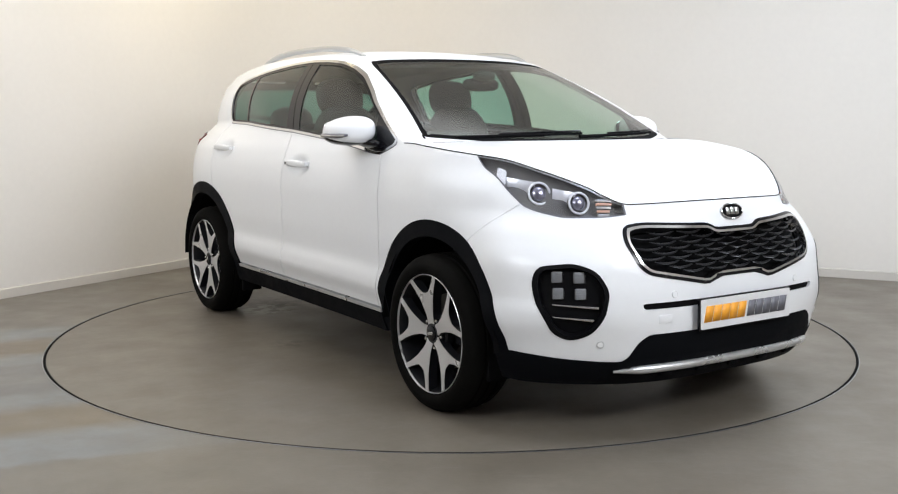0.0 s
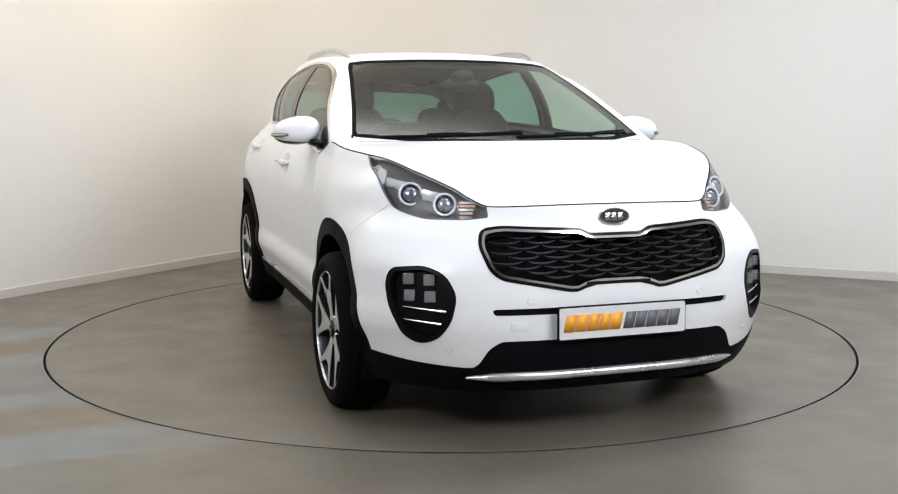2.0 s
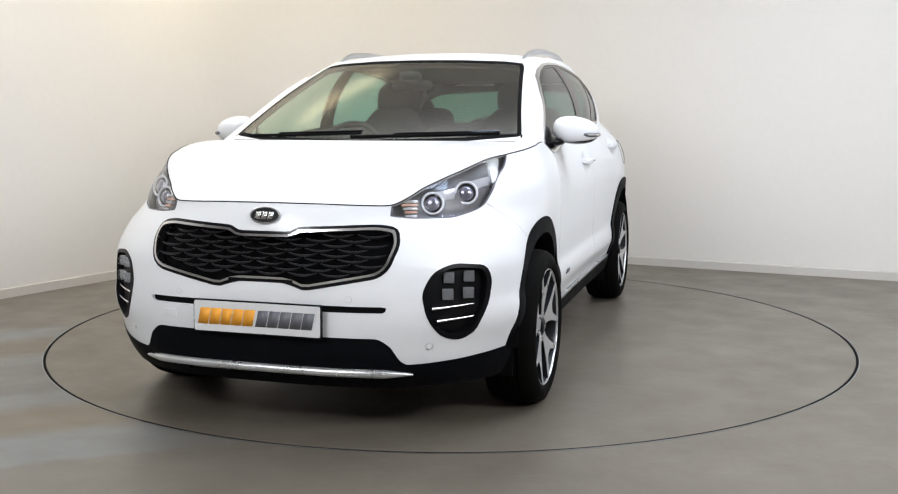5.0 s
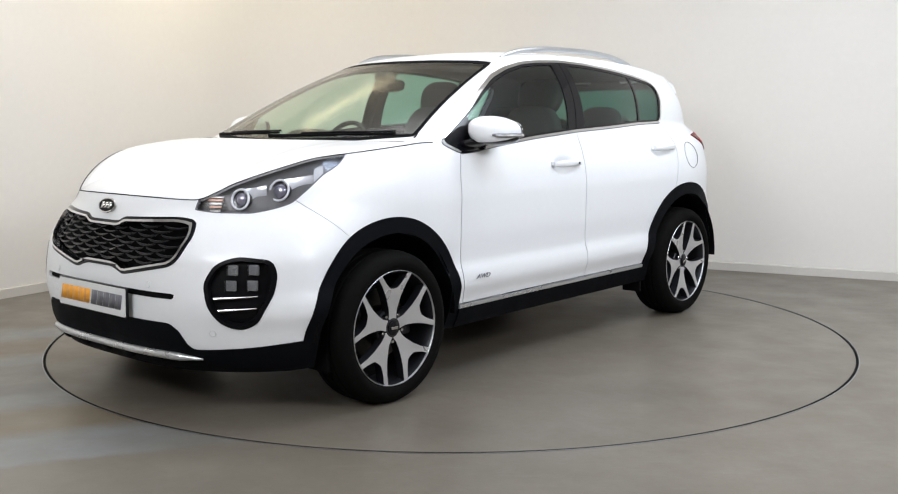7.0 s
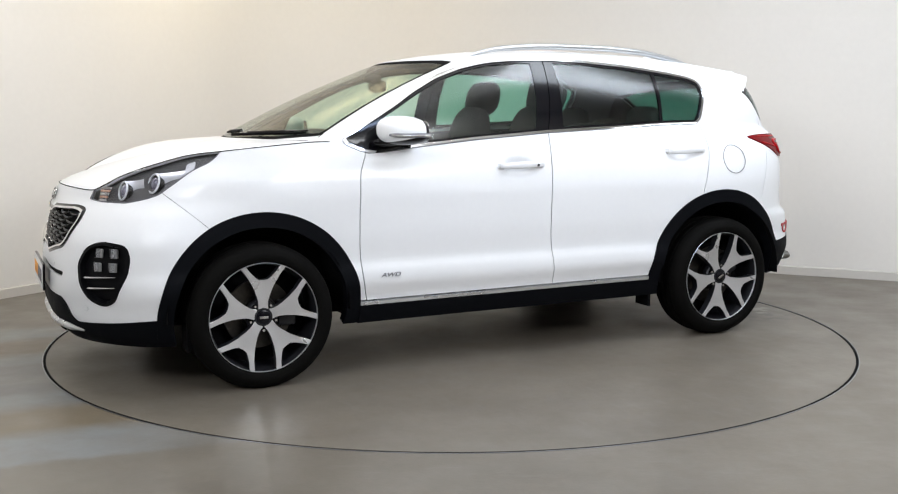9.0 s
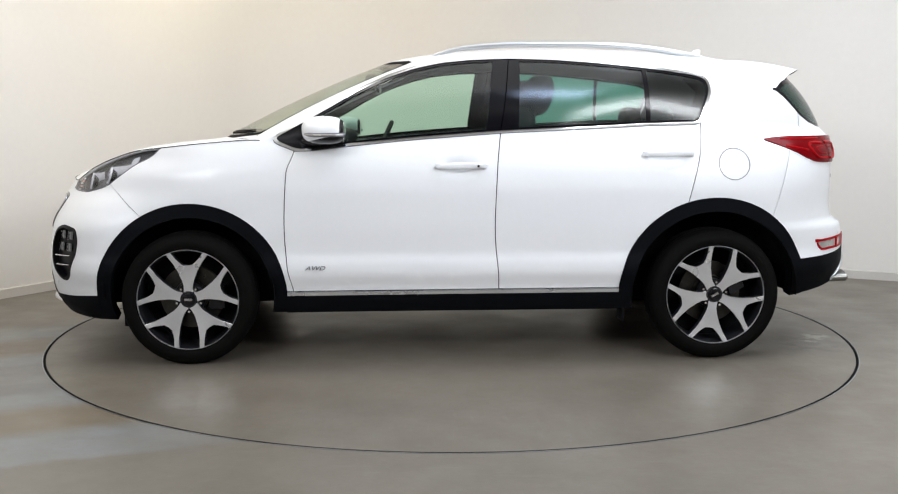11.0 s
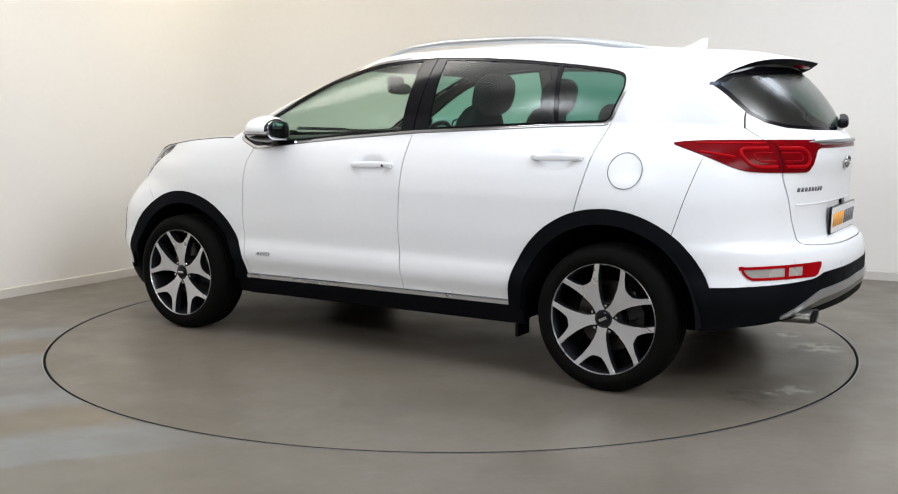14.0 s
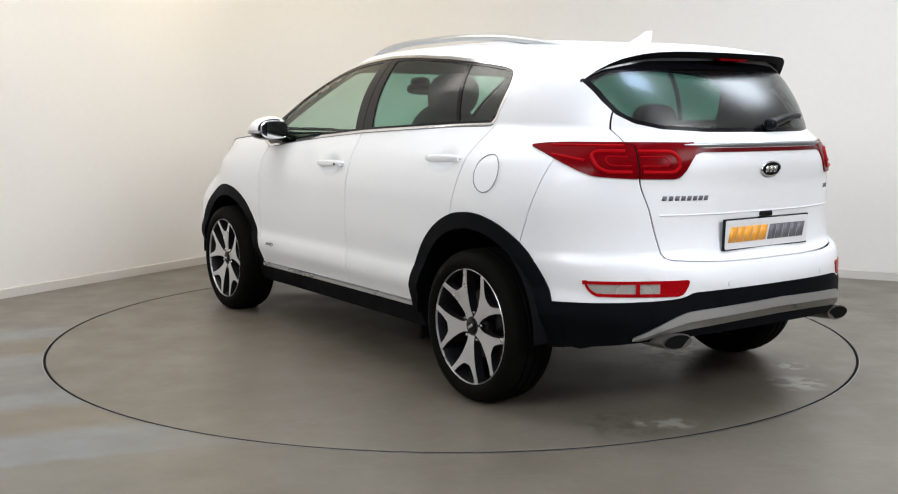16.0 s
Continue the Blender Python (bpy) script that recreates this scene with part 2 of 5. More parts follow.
def lathe(profile, axis="X", around=64, close=False):
    """Turns (along, radius) pairs about an axis."""
    bm = bmesh.new()
    rows = []
    for a, r in profile:
        row = []
        for k in range(around):
            c, s = math.cos(k * TAU / around) * r, math.sin(k * TAU / around) * r
            row.append(bm.verts.new((a, c, s) if axis == "X" else (c, a, s) if axis == "Y" else (c, s, a)))
        rows.append(row)
    for p, q in zip(rows, rows[1:] + (rows[:1] if close else [])):
        for k in range(around):
            bm.faces.new((p[k], p[(k + 1) % around], q[(k + 1) % around], q[k]))
    if not close:
        for row in (rows[0], rows[-1]):
            if abs(row[0].co.length) > 0:
                bm.faces.new(row)
    bmesh.ops.remove_doubles(bm, verts=bm.verts, dist=1e-5)
    return bm


def prism(outline, depth, m, bevel=0.0):
    """A flat outline (x, y) pulled out to z = depth, then set by m."""
    bm = bmesh.new()
    top = [bm.verts.new((x, y, depth)) for x, y in outline]
    low = [bm.verts.new((x, y, 0)) for x, y in outline]
    bm.faces.new(top), bm.faces.new(low[::-1])
    n = len(outline)
    for i in range(n):
        bm.faces.new((low[i], low[(i + 1) % n], top[(i + 1) % n], top[i]))
    if bevel:
        bmesh.ops.bevel(bm, geom=[e for e in bm.edges if all(v in top for v in e.verts)], offset=bevel, segments=2, affect="EDGES")
    bmesh.ops.transform(bm, matrix=m, verts=bm.verts)
    return bm


# ---- the room ----
CORNER, ALONG, ACROSS = Vector((-1.30, 3.95)), Vector((-0.5105, -0.8599)), Vector((0.9022, -0.4313))
CEIL = 3.45


def wall_line(r=1.25, n=20):
    """The curved corner between two long walls, in plan, from one end to the other."""
    half = math.acos(max(-1, min(1, ALONG.dot(ACROSS)))) / 2
    cut = r / math.tan(half)
    a, b = CORNER + ALONG * cut, CORNER + ACROSS * cut
    mid = CORNER + (ALONG + ACROSS).normalized() * (r / math.sin(half))
    out = [CORNER + ALONG * 11.0] + [CORNER + ALONG * d for d in (8, 6, 4.5, 3, 2)]
    ang0 = math.atan2(a.y - mid.y, a.x - mid.x)
    ang1 = math.atan2(b.y - mid.y, b.x - mid.x)
    if ang0 < ang1:
        ang0 += TAU
    out += [mid + Vector((math.cos(ang0 + (ang1 - ang0) * k / n), math.sin(ang0 + (ang1 - ang0) * k / n))) * r for k in range(n + 1)]
    return out + [CORNER + ACROSS * d for d in (2, 3.5, 5, 7, 9.5)]


def outward(line):
    out = []
    for i in range(len(line)):
        d = (line[min(i + 1, len(line) - 1)] - line[max(i - 1, 0)]).normalized()
        out.append(Vector((-d.y, d.x)))
    return out


def strip(line, profile):
    """Sweeps a closed (out, z) profile along a plan line."""
    bm = bmesh.new()
    rows = [[bm.verts.new((p.x + n.x * o, p.y + n.y * o, z)) for o, z in profile] for p, n in zip(line, outward(line))]
    k = len(profile)
    for a, b in zip(rows, rows[1:]):
        for i in range(k):
            bm.faces.new((a[i], a[(i + 1) % k], b[(i + 1) % k], b[i]))
    bm.faces.new(rows[0]), bm.faces.new(rows[-1][::-1])
    return bm


def room():
    line = wall_line()
    tagged(part("wall_1", strip(line, [(0, -0.02), (0, CEIL), (0.12, CEIL), (0.12, -0.02)]), WALLPAINT),
           "cream painted wall with a softly rounded corner", "wall", kind="structure")
    skirt = [(-0.002, 0.0), (-0.014, 0.0), (-0.014, 0.062), (-0.004, 0.070), (-0.002, 0.070)]
    tagged(part("baseboard", strip(line, skirt), SKIRTPAINT), "low off-white skirting board along the wall", "skirting board", kind="structure")
    far = CORNER + ALONG * 11.0 + ACROSS * 9.5
    tagged(part("wall_2", strip([far, line[0]], [(0, -0.02), (0, CEIL), (0.12, CEIL), (0.12, -0.02)]), WALLPAINT),
           "plain painted wall behind the camera", "wall", kind="structure")
    tagged(part("wall_3", strip([line[-1], far], [(0, -0.02), (0, CEIL), (0.12, CEIL), (0.12, -0.02)]), WALLPAINT),
           "plain painted side wall", "wall", kind="structure")
    bm = bmesh.new()
    c = (line[0] + line[-1]) / 2
    box(bm, -8.5, -8.5, CEIL + 0.004, 8.5, 8.5, CEIL + 0.1, m=Matrix.Translation((c.x, c.y, 0)))
    tagged(part("ceiling", bm, CEILPAINT), "plain off-white ceiling", "ceiling", kind="structure")
    # the floor has a round opening for the turntable
    n, r = 160, 2.243
    outer = [(9.5 * math.cos(k * TAU / n), 9.5 * math.sin(k * TAU / n)) for k in range(n)]
    inner = [(r * math.cos(k * TAU / n), r * math.sin(k * TAU / n)) for k in range(n)]
    verts, faces = [], []
    rings = [(outer, -2.2, 0.0), (inner, 0, 0.0), (inner, 0, -0.08)]
    for ring, shift, z in rings:
        verts += [(x, y + shift, z) for x, y in ring]
    for a in range(2):
        faces += [(a * n + k, a * n + (k + 1) % n, (a + 1) * n + (k + 1) % n, (a + 1) * n + k) for k in range(n)]
    verts.append((0, 0, -0.08))
    faces += [(2 * n + k, 2 * n + (k + 1) % n, 3 * n) for k in range(n)]
    tagged(mesh_object("floor", verts, faces, FLOORPAINT, smooth=False), "worn grey painted floor with dried blue and ochre stains", "floor", kind="structure")
    rim = lathe([(-0.03, 2.2385), (0.001, 2.2385), (0.001, 2.2430), (-0.03, 2.2430)], "Z", 160, close=True)
    tagged(part("trim", rim, BARSILVER), "thin metal edge round the turntable opening", "trim", kind="structure")


def build_turntable():
    bm = lathe([(-0.05, 0.0), (-0.05, 2.2248), (-0.002, 2.2248), (0.0, 2.2230), (0.0, 0.0)], "Z", 160)
    ob = part("turntable", bm, DISCPAINT, angle=30)
    # a black ring added in the open gap, standing in for its darkness
    gap_fill = lathe([(-0.05, 2.2250), (-0.05, 2.2365), (-0.0005, 2.2365), (-0.0005, 2.2250)], "Z", 160, close=True)
    part("gap_ring", gap_fill, MATTBLACK, ob, "black ring filling the dark gap round the disc")
    return tagged(ob, "large round grey floor turntable carrying the car", "turntable")


room()
turntable = build_turntable()
# ---- the car: its front points to -y, its left side to +x ----
def curve(*keys):
    """A smooth curve through (at, value) keys, without overshoot."""
    ks, vs = np.array([k[0] for k in keys], float), np.array([k[1] for k in keys], float)
    d = np.diff(vs) / np.diff(ks)
    same = d[:-1] * d[1:] > 0
    inner = np.where(same, 2 * d[:-1] * d[1:] / np.where(same, d[:-1] + d[1:], 1), 0)
    m = np.concatenate([[d[0]], inner, [d[-1]]])

    def f(x):
        x = np.clip(np.asarray(x, float), ks[0], ks[-1])
        i = np.clip(np.searchsorted(ks, x, side="right") - 1, 0, len(ks) - 2)
        h = ks[i + 1] - ks[i]
        t = (x - ks[i]) / h
        return (2 * t**3 - 3 * t**2 + 1) * vs[i] + (t**3 - 2 * t**2 + t) * h * m[i] + (3 * t**2 - 2 * t**3) * vs[i + 1] + (t**3 - t**2) * h * m[i + 1]
    return f


# Nose and tail in side view, half width along the car and its change with height, and how square the corners are.
NOSE = curve((.18, -2.08), (.27, -2.155), (.35, -2.18), (.45, -2.185), (.55, -2.18), (.65, -2.165), (.75, -2.15), (.86, -2.12), (.91, -2.095), (.97, -2.04), (1.1, -1.9), (1.3, -1.7))
TAIL = curve((.2, 2.1), (.3, 2.18), (.45, 2.235), (.58, 2.24), (.66, 2.22), (.7, 2.165), (.8, 2.15), (.95, 2.155), (1.05, 2.17), (1.12, 2.165), (1.18, 2.12), (1.3, 2.05))
WIDE = curve((-2.2, .86), (-1.7, .90), (-1.3, .915), (-.85, .897), (-.3, .893), (.3, .895), (.9, .903), (1.33, .918), (1.7, .905), (2.2, .87))
FLANK = curve((.18, -.09), (.3, -.038), (.38, -.017), (.465, .008), (.50, .006), (.56, -.006), (.7, 0), (.85, 0), (.95, -.012), (1.05, -.042), (1.13, -.08), (1.22, -.115), (1.3, -.15))
SQUARE_F = curve((.2, 3.3), (.4, 3.4), (.55, 3.6), (.65, 3.5), (.78, 2.7), (.88, 2.15), (1.1, 2.3))
SQUARE_R = curve((.2, 2.9), (.6, 2.8), (.9, 2.8), (1.2, 2.6))
FRONT_C, REAR_C = -1.2, 1.25
FLARE = curve((.2, 1), (.70, 1), (.84, .8), (.93, .4), (1.02, 0), (1.2, 0))
PINCH = curve((.2, 0), (.93, 0), (1.05, 1), (1.3, 1))
TOP = curve((-2.1, .91), (-2.0, .90), (-1.94, .93), (-1.888, .962), (-1.75, 1.02), (-1.59, 1.066), (-1.475, 1.08), (-1.2, 1.108), (-1.0, 1.12), (-.8, 1.105), (-.48, 1.107),
            (-.19, 1.132), (.245, 1.164), (.67, 1.183), (1.0, 1.2), (1.29, 1.206), (1.6, 1.2), (1.9, 1.185), (2.12, 1.175))
LOW = curve((-2.2, .215), (-1.7, .215), (-.9, .25), (.9, .26), (1.7, .31), (1.95, .34), (2.1, .375), (2.2, .40))
NF, NS, NR = 84, 96, 64
ROWS_LOW, ROWS_UP, ROWS_ROOF = 54, 26, 12


def half_width(y, z):
    """Half the body's width, drawn in towards the rear windows."""
    t = np.clip((np.asarray(y, float) - .45) / .8, 0, 1)
    return WIDE(y) + FLANK(z) - .072 * t * t * (3 - 2 * t) * NARROW(z)


NARROW = curve((.2, 0), (1.04, 0), (1.12, .32), (1.21, 1), (1.4, 1))


def outline(i, z):
    """The plan point of column i of the body's side at height z."""
    if i <= NF:
        a = i / NF * math.pi / 2
        y = FRONT_C - (FRONT_C - NOSE(z)) * max(math.cos(a), 0) ** (2 / SQUARE_F(z))
        bulge = (.05 * math.exp(-(((y + 1.80) / .12) ** 2) / 2) * FLARE(z) - .034 * math.exp(-(((y + 1.5) / .14) ** 2) / 2) * PINCH(z)) * math.sin(a)
        return half_width(y, z) * math.sin(a) ** (2 / SQUARE_F(z)) + bulge, y
    if i <= NF + NS:
        y = FRONT_C + (REAR_C - FRONT_C) * (i - NF) / NS
        return float(half_width(y, z)), y
    a = (i - NF - NS) / NR * math.pi / 2
    y = REAR_C + (TAIL(z) - REAR_C) * math.sin(a) ** (2 / SQUARE_R(z))
    return half_width(y, z) * max(math.cos(a), 0) ** (2 / SQUARE_R(z)), y


def smoothed(row, keep, times):
    """Rounds a line of points, its ends and the points outside keep left as they are."""
    row = row.copy()
    for _ in range(times):
        mid = (row[:-2] + row[2:]) / 2
        w = keep[1:-1, None]
        row[1:-1] = row[1:-1] * (1 - 0.5 * w) + mid * 0.5 * w
    return row


SEAM = []


def half_shell():
    """The left half of the outer skin as one bmesh; material_index tells side 0, bonnet 1, glasshouse front 2, side 3, rear 4, roof 5."""
    n = NF + NS + NR + 1
    low = np.zeros((ROWS_LOW + 1, n, 3))
    for i in range(n):
        top = 1.0
        for _ in range(24):
            top = 0.5 * top + 0.5 * float(TOP(outline(i, top)[1]))
        bottom = float(LOW(outline(i, .3)[1]))
        for k in range(ROWS_LOW + 1):
            z = bottom + (top - bottom) * (k / ROWS_LOW)
            low[k, i] = (*outline(i, z), z)
    # shallow finger recesses behind the door handles
    for y, z in ((.025, .982), (1.070, 1.042)):
        r = ((low[:, :, 1] - y) / .105) ** 2 + ((low[:, :, 2] - z) / .052) ** 2
        low[:, :, 0] -= .026 * np.clip(1 - r, 0, 1) ** 0.8 * (low[:, :, 0] > .5)
    rim = low[-1]
    a = int(np.argmin(np.abs(rim[:, 1] + 0.98) + (np.arange(n) < NF) * 9))
    corner = rim[a]
    SEAM.extend(Vector(p) for p in rim[: a + 1])
    # the scuttle line under the windscreen, from the middle to the foot of the pillar
    s = np.linspace(0, 1, a + 1)
    scuttle = np.stack([corner[0] * s, -1.25 + (corner[1] + 1.25) * s**2.2, 1.128 + (corner[2] - 1.128) * s**3], 1)
    scuttle[-1] = corner
    bonnet = np.zeros((18, a + 1, 3))
    for k in range(18):
        t = k / 17
        bonnet[k] = rim[: a + 1] * (1 - t) + scuttle * t
        length = np.linalg.norm(scuttle - rim[: a + 1], axis=1)
        ridge = .36 + .17 * t
        bonnet[k, :, 2] += .004 * np.exp(-(((bonnet[k, :, 0] - ridge) / .045) ** 2)) * math.sin(math.pi * t) ** .7
        bonnet[k, :, 2] += 0.027 * np.minimum(length / 0.85, 1) * math.sin(math.pi * t**0.62)
    # the roof's edge
    base = np.concatenate([scuttle[:-1], rim[a:]])
    m = len(base)
    y0, y1 = corner[1], 1.62
    top = np.zeros((m, 3))
    b = int(np.argmin(np.abs(base[:, 1] - y1) + (np.arange(m) < a) * 9))
    for j in range(m):
        if j <= a:
            x = 0.575 * j / a
            top[j] = (x, -.335 + .175 * (x / .575) ** 2, 1.545 - .012 * (x / .575) ** 2)
        elif j <= b:
            t = (base[j, 1] - y0) / (base[b, 1] - y0)
            y = -.16 + (1.66 + .16) * t**0.9
            top[j] = (EDGE_X(y), y, EDGE_Z(y))
        else:
            t = (j - b) / (m - 1 - b)
            x = float(EDGE_X(1.66)) * math.cos(t * math.pi / 2) ** 0.8
            top[j] = (x, 1.66 + .17 * math.sin(t * math.pi / 2), float(EDGE_Z(1.66)) + .012 * t)
    near = np.exp(-((np.arange(m) - a) / 5.0) ** 2) + np.exp(-((np.arange(m) - b) / 9.0) ** 2)
    top = smoothed(top, np.minimum(near, 1), 26)
    up = np.zeros((ROWS_UP + 1, m, 3))
    for k in range(ROWS_UP + 1):
        t = k / ROWS_UP
        row = base * (1 - t) + top * t
        out = np.stack([base[:, 0], base[:, 1] - np.clip(base[:, 1], -.5, 1.5), np.zeros(m)], 1)
        out /= np.maximum(np.linalg.norm(out, axis=1), 1e-6)[:, None]
        swell = np.where(np.arange(m) < a - 6, 0.028, np.where(np.arange(m) < b, 0.040, 0.03))
        swell = np.convolve(np.pad(swell, 8, mode="edge"), np.ones(17) / 17, "valid")
        row += out * (swell * math.sin(math.pi * t) ** 0.9)[:, None]
        row[:, 2] += 0.010 * math.sin(math.pi * t)
        row[[0, -1], 0] = 0
        up[k] = smoothed(row, np.exp(-((np.arange(m) - a) / 4.0) ** 2) * min(1, 5 * t), 14)
    # the roof, from its edge to the middle line
    roof = np.zeros((ROWS_ROOF + 1, m, 3))
    for k in range(ROWS_ROOF + 1):
        t = k / ROWS_ROOF
        roof[k] = up[-1]
        roof[k, :, 0] *= 1 - t
        roof[k, :, 2] += (ROOF_Z(up[-1][:, 1]) - up[-1][:, 2]) * (1 - (1 - t) ** 2.2)
    bm = bmesh.new()

    def grid(rows, tag):
        vs = [[bm.verts.new(p) for p in row] for row in rows]
        for i in range(len(vs) - 1):
            for j in range(len(vs[0]) - 1):
                q = [vs[i][j], vs[i][j + 1], vs[i + 1][j + 1], vs[i + 1][j]]
                f = bm.faces.new(q)
                f.material_index = tag(j) if callable(tag) else tag
    grid(low, 0)
    grid(bonnet, 1)
    grid(up, lambda j: 2 if j < a else 3 if j < b else 4)
    grid(roof, 5)
    bmesh.ops.remove_doubles(bm, verts=bm.verts, dist=2e-4)
    bmesh.ops.dissolve_degenerate(bm, edges=bm.edges, dist=1e-5)
    return bm


EDGE_X = curve((-.3, .56), (0, .595), (.5, .61), (1.0, .595), (1.4, .56), (1.7, .525))
EDGE_Z = curve((-.3, 1.53), (-.16, 1.545), (.1, 1.566), (.5, 1.575), (.9, 1.566), (1.3, 1.545), (1.7, 1.505))
ROOF_Z = curve((-.36, 1.542), (-.15, 1.577), (.1, 1.603), (.5, 1.620), (.9, 1.612), (1.4, 1.575), (1.85, 1.515))


def polygon(points):
    """A signed distance to a flat outline, negative inside."""
    p = np.array(points, float)
    q = np.roll(p, -1, 0)

    def f(a, b):
        d, inside = np.full(a.shape, 9.0), np.zeros(a.shape, bool)
        for (x0, y0), (x1, y1) in zip(p, q):
            ex, ey = x1 - x0, y1 - y0
            t = np.clip(((a - x0) * ex + (b - y0) * ey) / (ex * ex + ey * ey), 0, 1)
            d = np.minimum(d, np.hypot(a - x0 - t * ex, b - y0 - t * ey))
            cross = (y0 > b) != (y1 > b)
            inside ^= cross & (a < ex * (b - y0) / (ey if ey else 1e-9) + x0)
        return np.where(inside, -d, d)
    return f


def rounded(points, r=0.02, n=5):
    """The outline with its corners rounded."""
    out, pts = [], [Vector(p) for p in points]
    for i, p in enumerate(pts):
        a, b = pts[i - 1] - p, pts[(i + 1) % len(pts)] - p
        k = min(r, a.length * .45, b.length * .45)
        s, e = p + a.normalized() * k, p + b.normalized() * k
        out += [tuple(s * (1 - t) ** 2 + p * 2 * t * (1 - t) + e * t * t) for t in (j / n for j in range(n + 1))]
    return out


SIDE_WINDOWS = polygon(rounded([(-.905, 1.124), (-.78, 1.073), (-.48, 1.108), (-.188, 1.136), (.245, 1.168), (.672, 1.188), (1.005, 1.204), (1.275, 1.210), (1.335, 1.37), (1.325, 1.43),
                                (1.26, 1.452), (1.109, 1.474), (.821, 1.506), (.531, 1.527), (.292, 1.534), (.094, 1.526), (-.053, 1.512), (-.201, 1.480), (-.349, 1.430), (-.499, 1.356), (-.605, 1.292)], .03))
WINDSCREEN = polygon([(-.1, 1.11), (.5, 1.125), (.735, 1.145), (.722, 1.18), (.64, 1.37), (.58, 1.50), (.56, 1.522), (.48, 1.532), (.25, 1.538), (-.1, 1.540)])
REAR_WINDOW = polygon([(-.1, 1.172), (.3, 1.175), (.465, 1.186), (.54, 1.208), (.583, 1.245), (.605, 1.30), (.622, 1.385), (.56, 1.425), (.4, 1.462), (-.1, 1.475)])
GRILLE = polygon(rounded([(-.2, .805), (.109, .805), (.14, .824), (.43, .834), (.505, .822), (.525, .763), (.50, .675), (.46, .642), (.185, .590), (.155, .594), (.115, .614), (-.2, .616)], .03))
FOG = polygon(rounded([(.815, .677), (.71, .692), (.645, .662), (.612, .585), (.633, .49), (.673, .42), (.728, .396), (.783, .428), (.822, .52), (.832, .62)], .03))
SLOT = polygon(rounded([(-.2, .512), (.49, .514), (.497, .538), (-.2, .540)], .01))
REFLECTOR_R = polygon(rounded([(1.128, .597), (1.145, .565), (1.19, .538), (1.67, .545), (1.715, .608), (1.45, .604)], .02))
BLACK_F = curve((0, .42), (.45, .418), (.50, .39), (.54, .325), (.56, .314), (.71, .322), (.87, .345))
BLACK_R = curve((0, .566), (.21, .565), (.44, .558), (.50, .537), (.66, .521), (.9, .503))
LAMP_LOW = curve((-2.03, .868), (-1.965, .851), (-1.89, .850), (-1.84, .860), (-1.757, .886), (-1.7, .925), (-1.6, .995), (-1.52, 1.035), (-1.465, 1.085))
TAIL_HI = curve((.80, 1.120), (.9, 1.129), (1.057, 1.133), (1.42, 1.134), (1.70, 1.133), (1.77, 1.113), (2.3, 1.113))
TAIL_LO = curve((.80, 1.119), (.83, 1.110), (.9, 1.086), (.996, 1.053), (1.10, 1.02), (1.19, 1.003), (1.42, .996), (1.62, .995), (1.655, 1.01), (1.735, 1.092), (1.78, 1.097), (2.3, 1.097))
SHUT_1 = curve((.2, -.78), (.345, -.808), (.493, -.84), (.67, -.851), (.961, -.838), (1.07, -.80), (1.2, -.79))
SHUT_2 = curve((.2, .23), (.384, .228), (.675, .207), (.963, .218), (1.162, .24), (1.3, .262), (1.6, .30))
SHUT_3 = curve((.3, 1.10), (.795, 1.182), (.993, 1.233), (1.147, 1.27), (1.203, 1.283), (1.5, 1.42))
GATE = curve((.6, .45), (.668, .50), (.69, .527), (.73, .535), (.867, .567), (.996, .600), (1.06, .598), (1.118, .588), (1.131, .606), (1.16, .603), (1.20, .600), (1.25, .589), (1.28, .574), (1.5, .566))
SKID_R_HI = curve((0, .505), (.2, .500), (.46, .484), (.52, .462), (.66, .365))
SKID_R_LO = curve((0, .438), (.2, .434), (.40, .420), (.5, .405), (.66, .350))
HUB_F, HUB_R = -1.330, 1.335
GAP = .0025


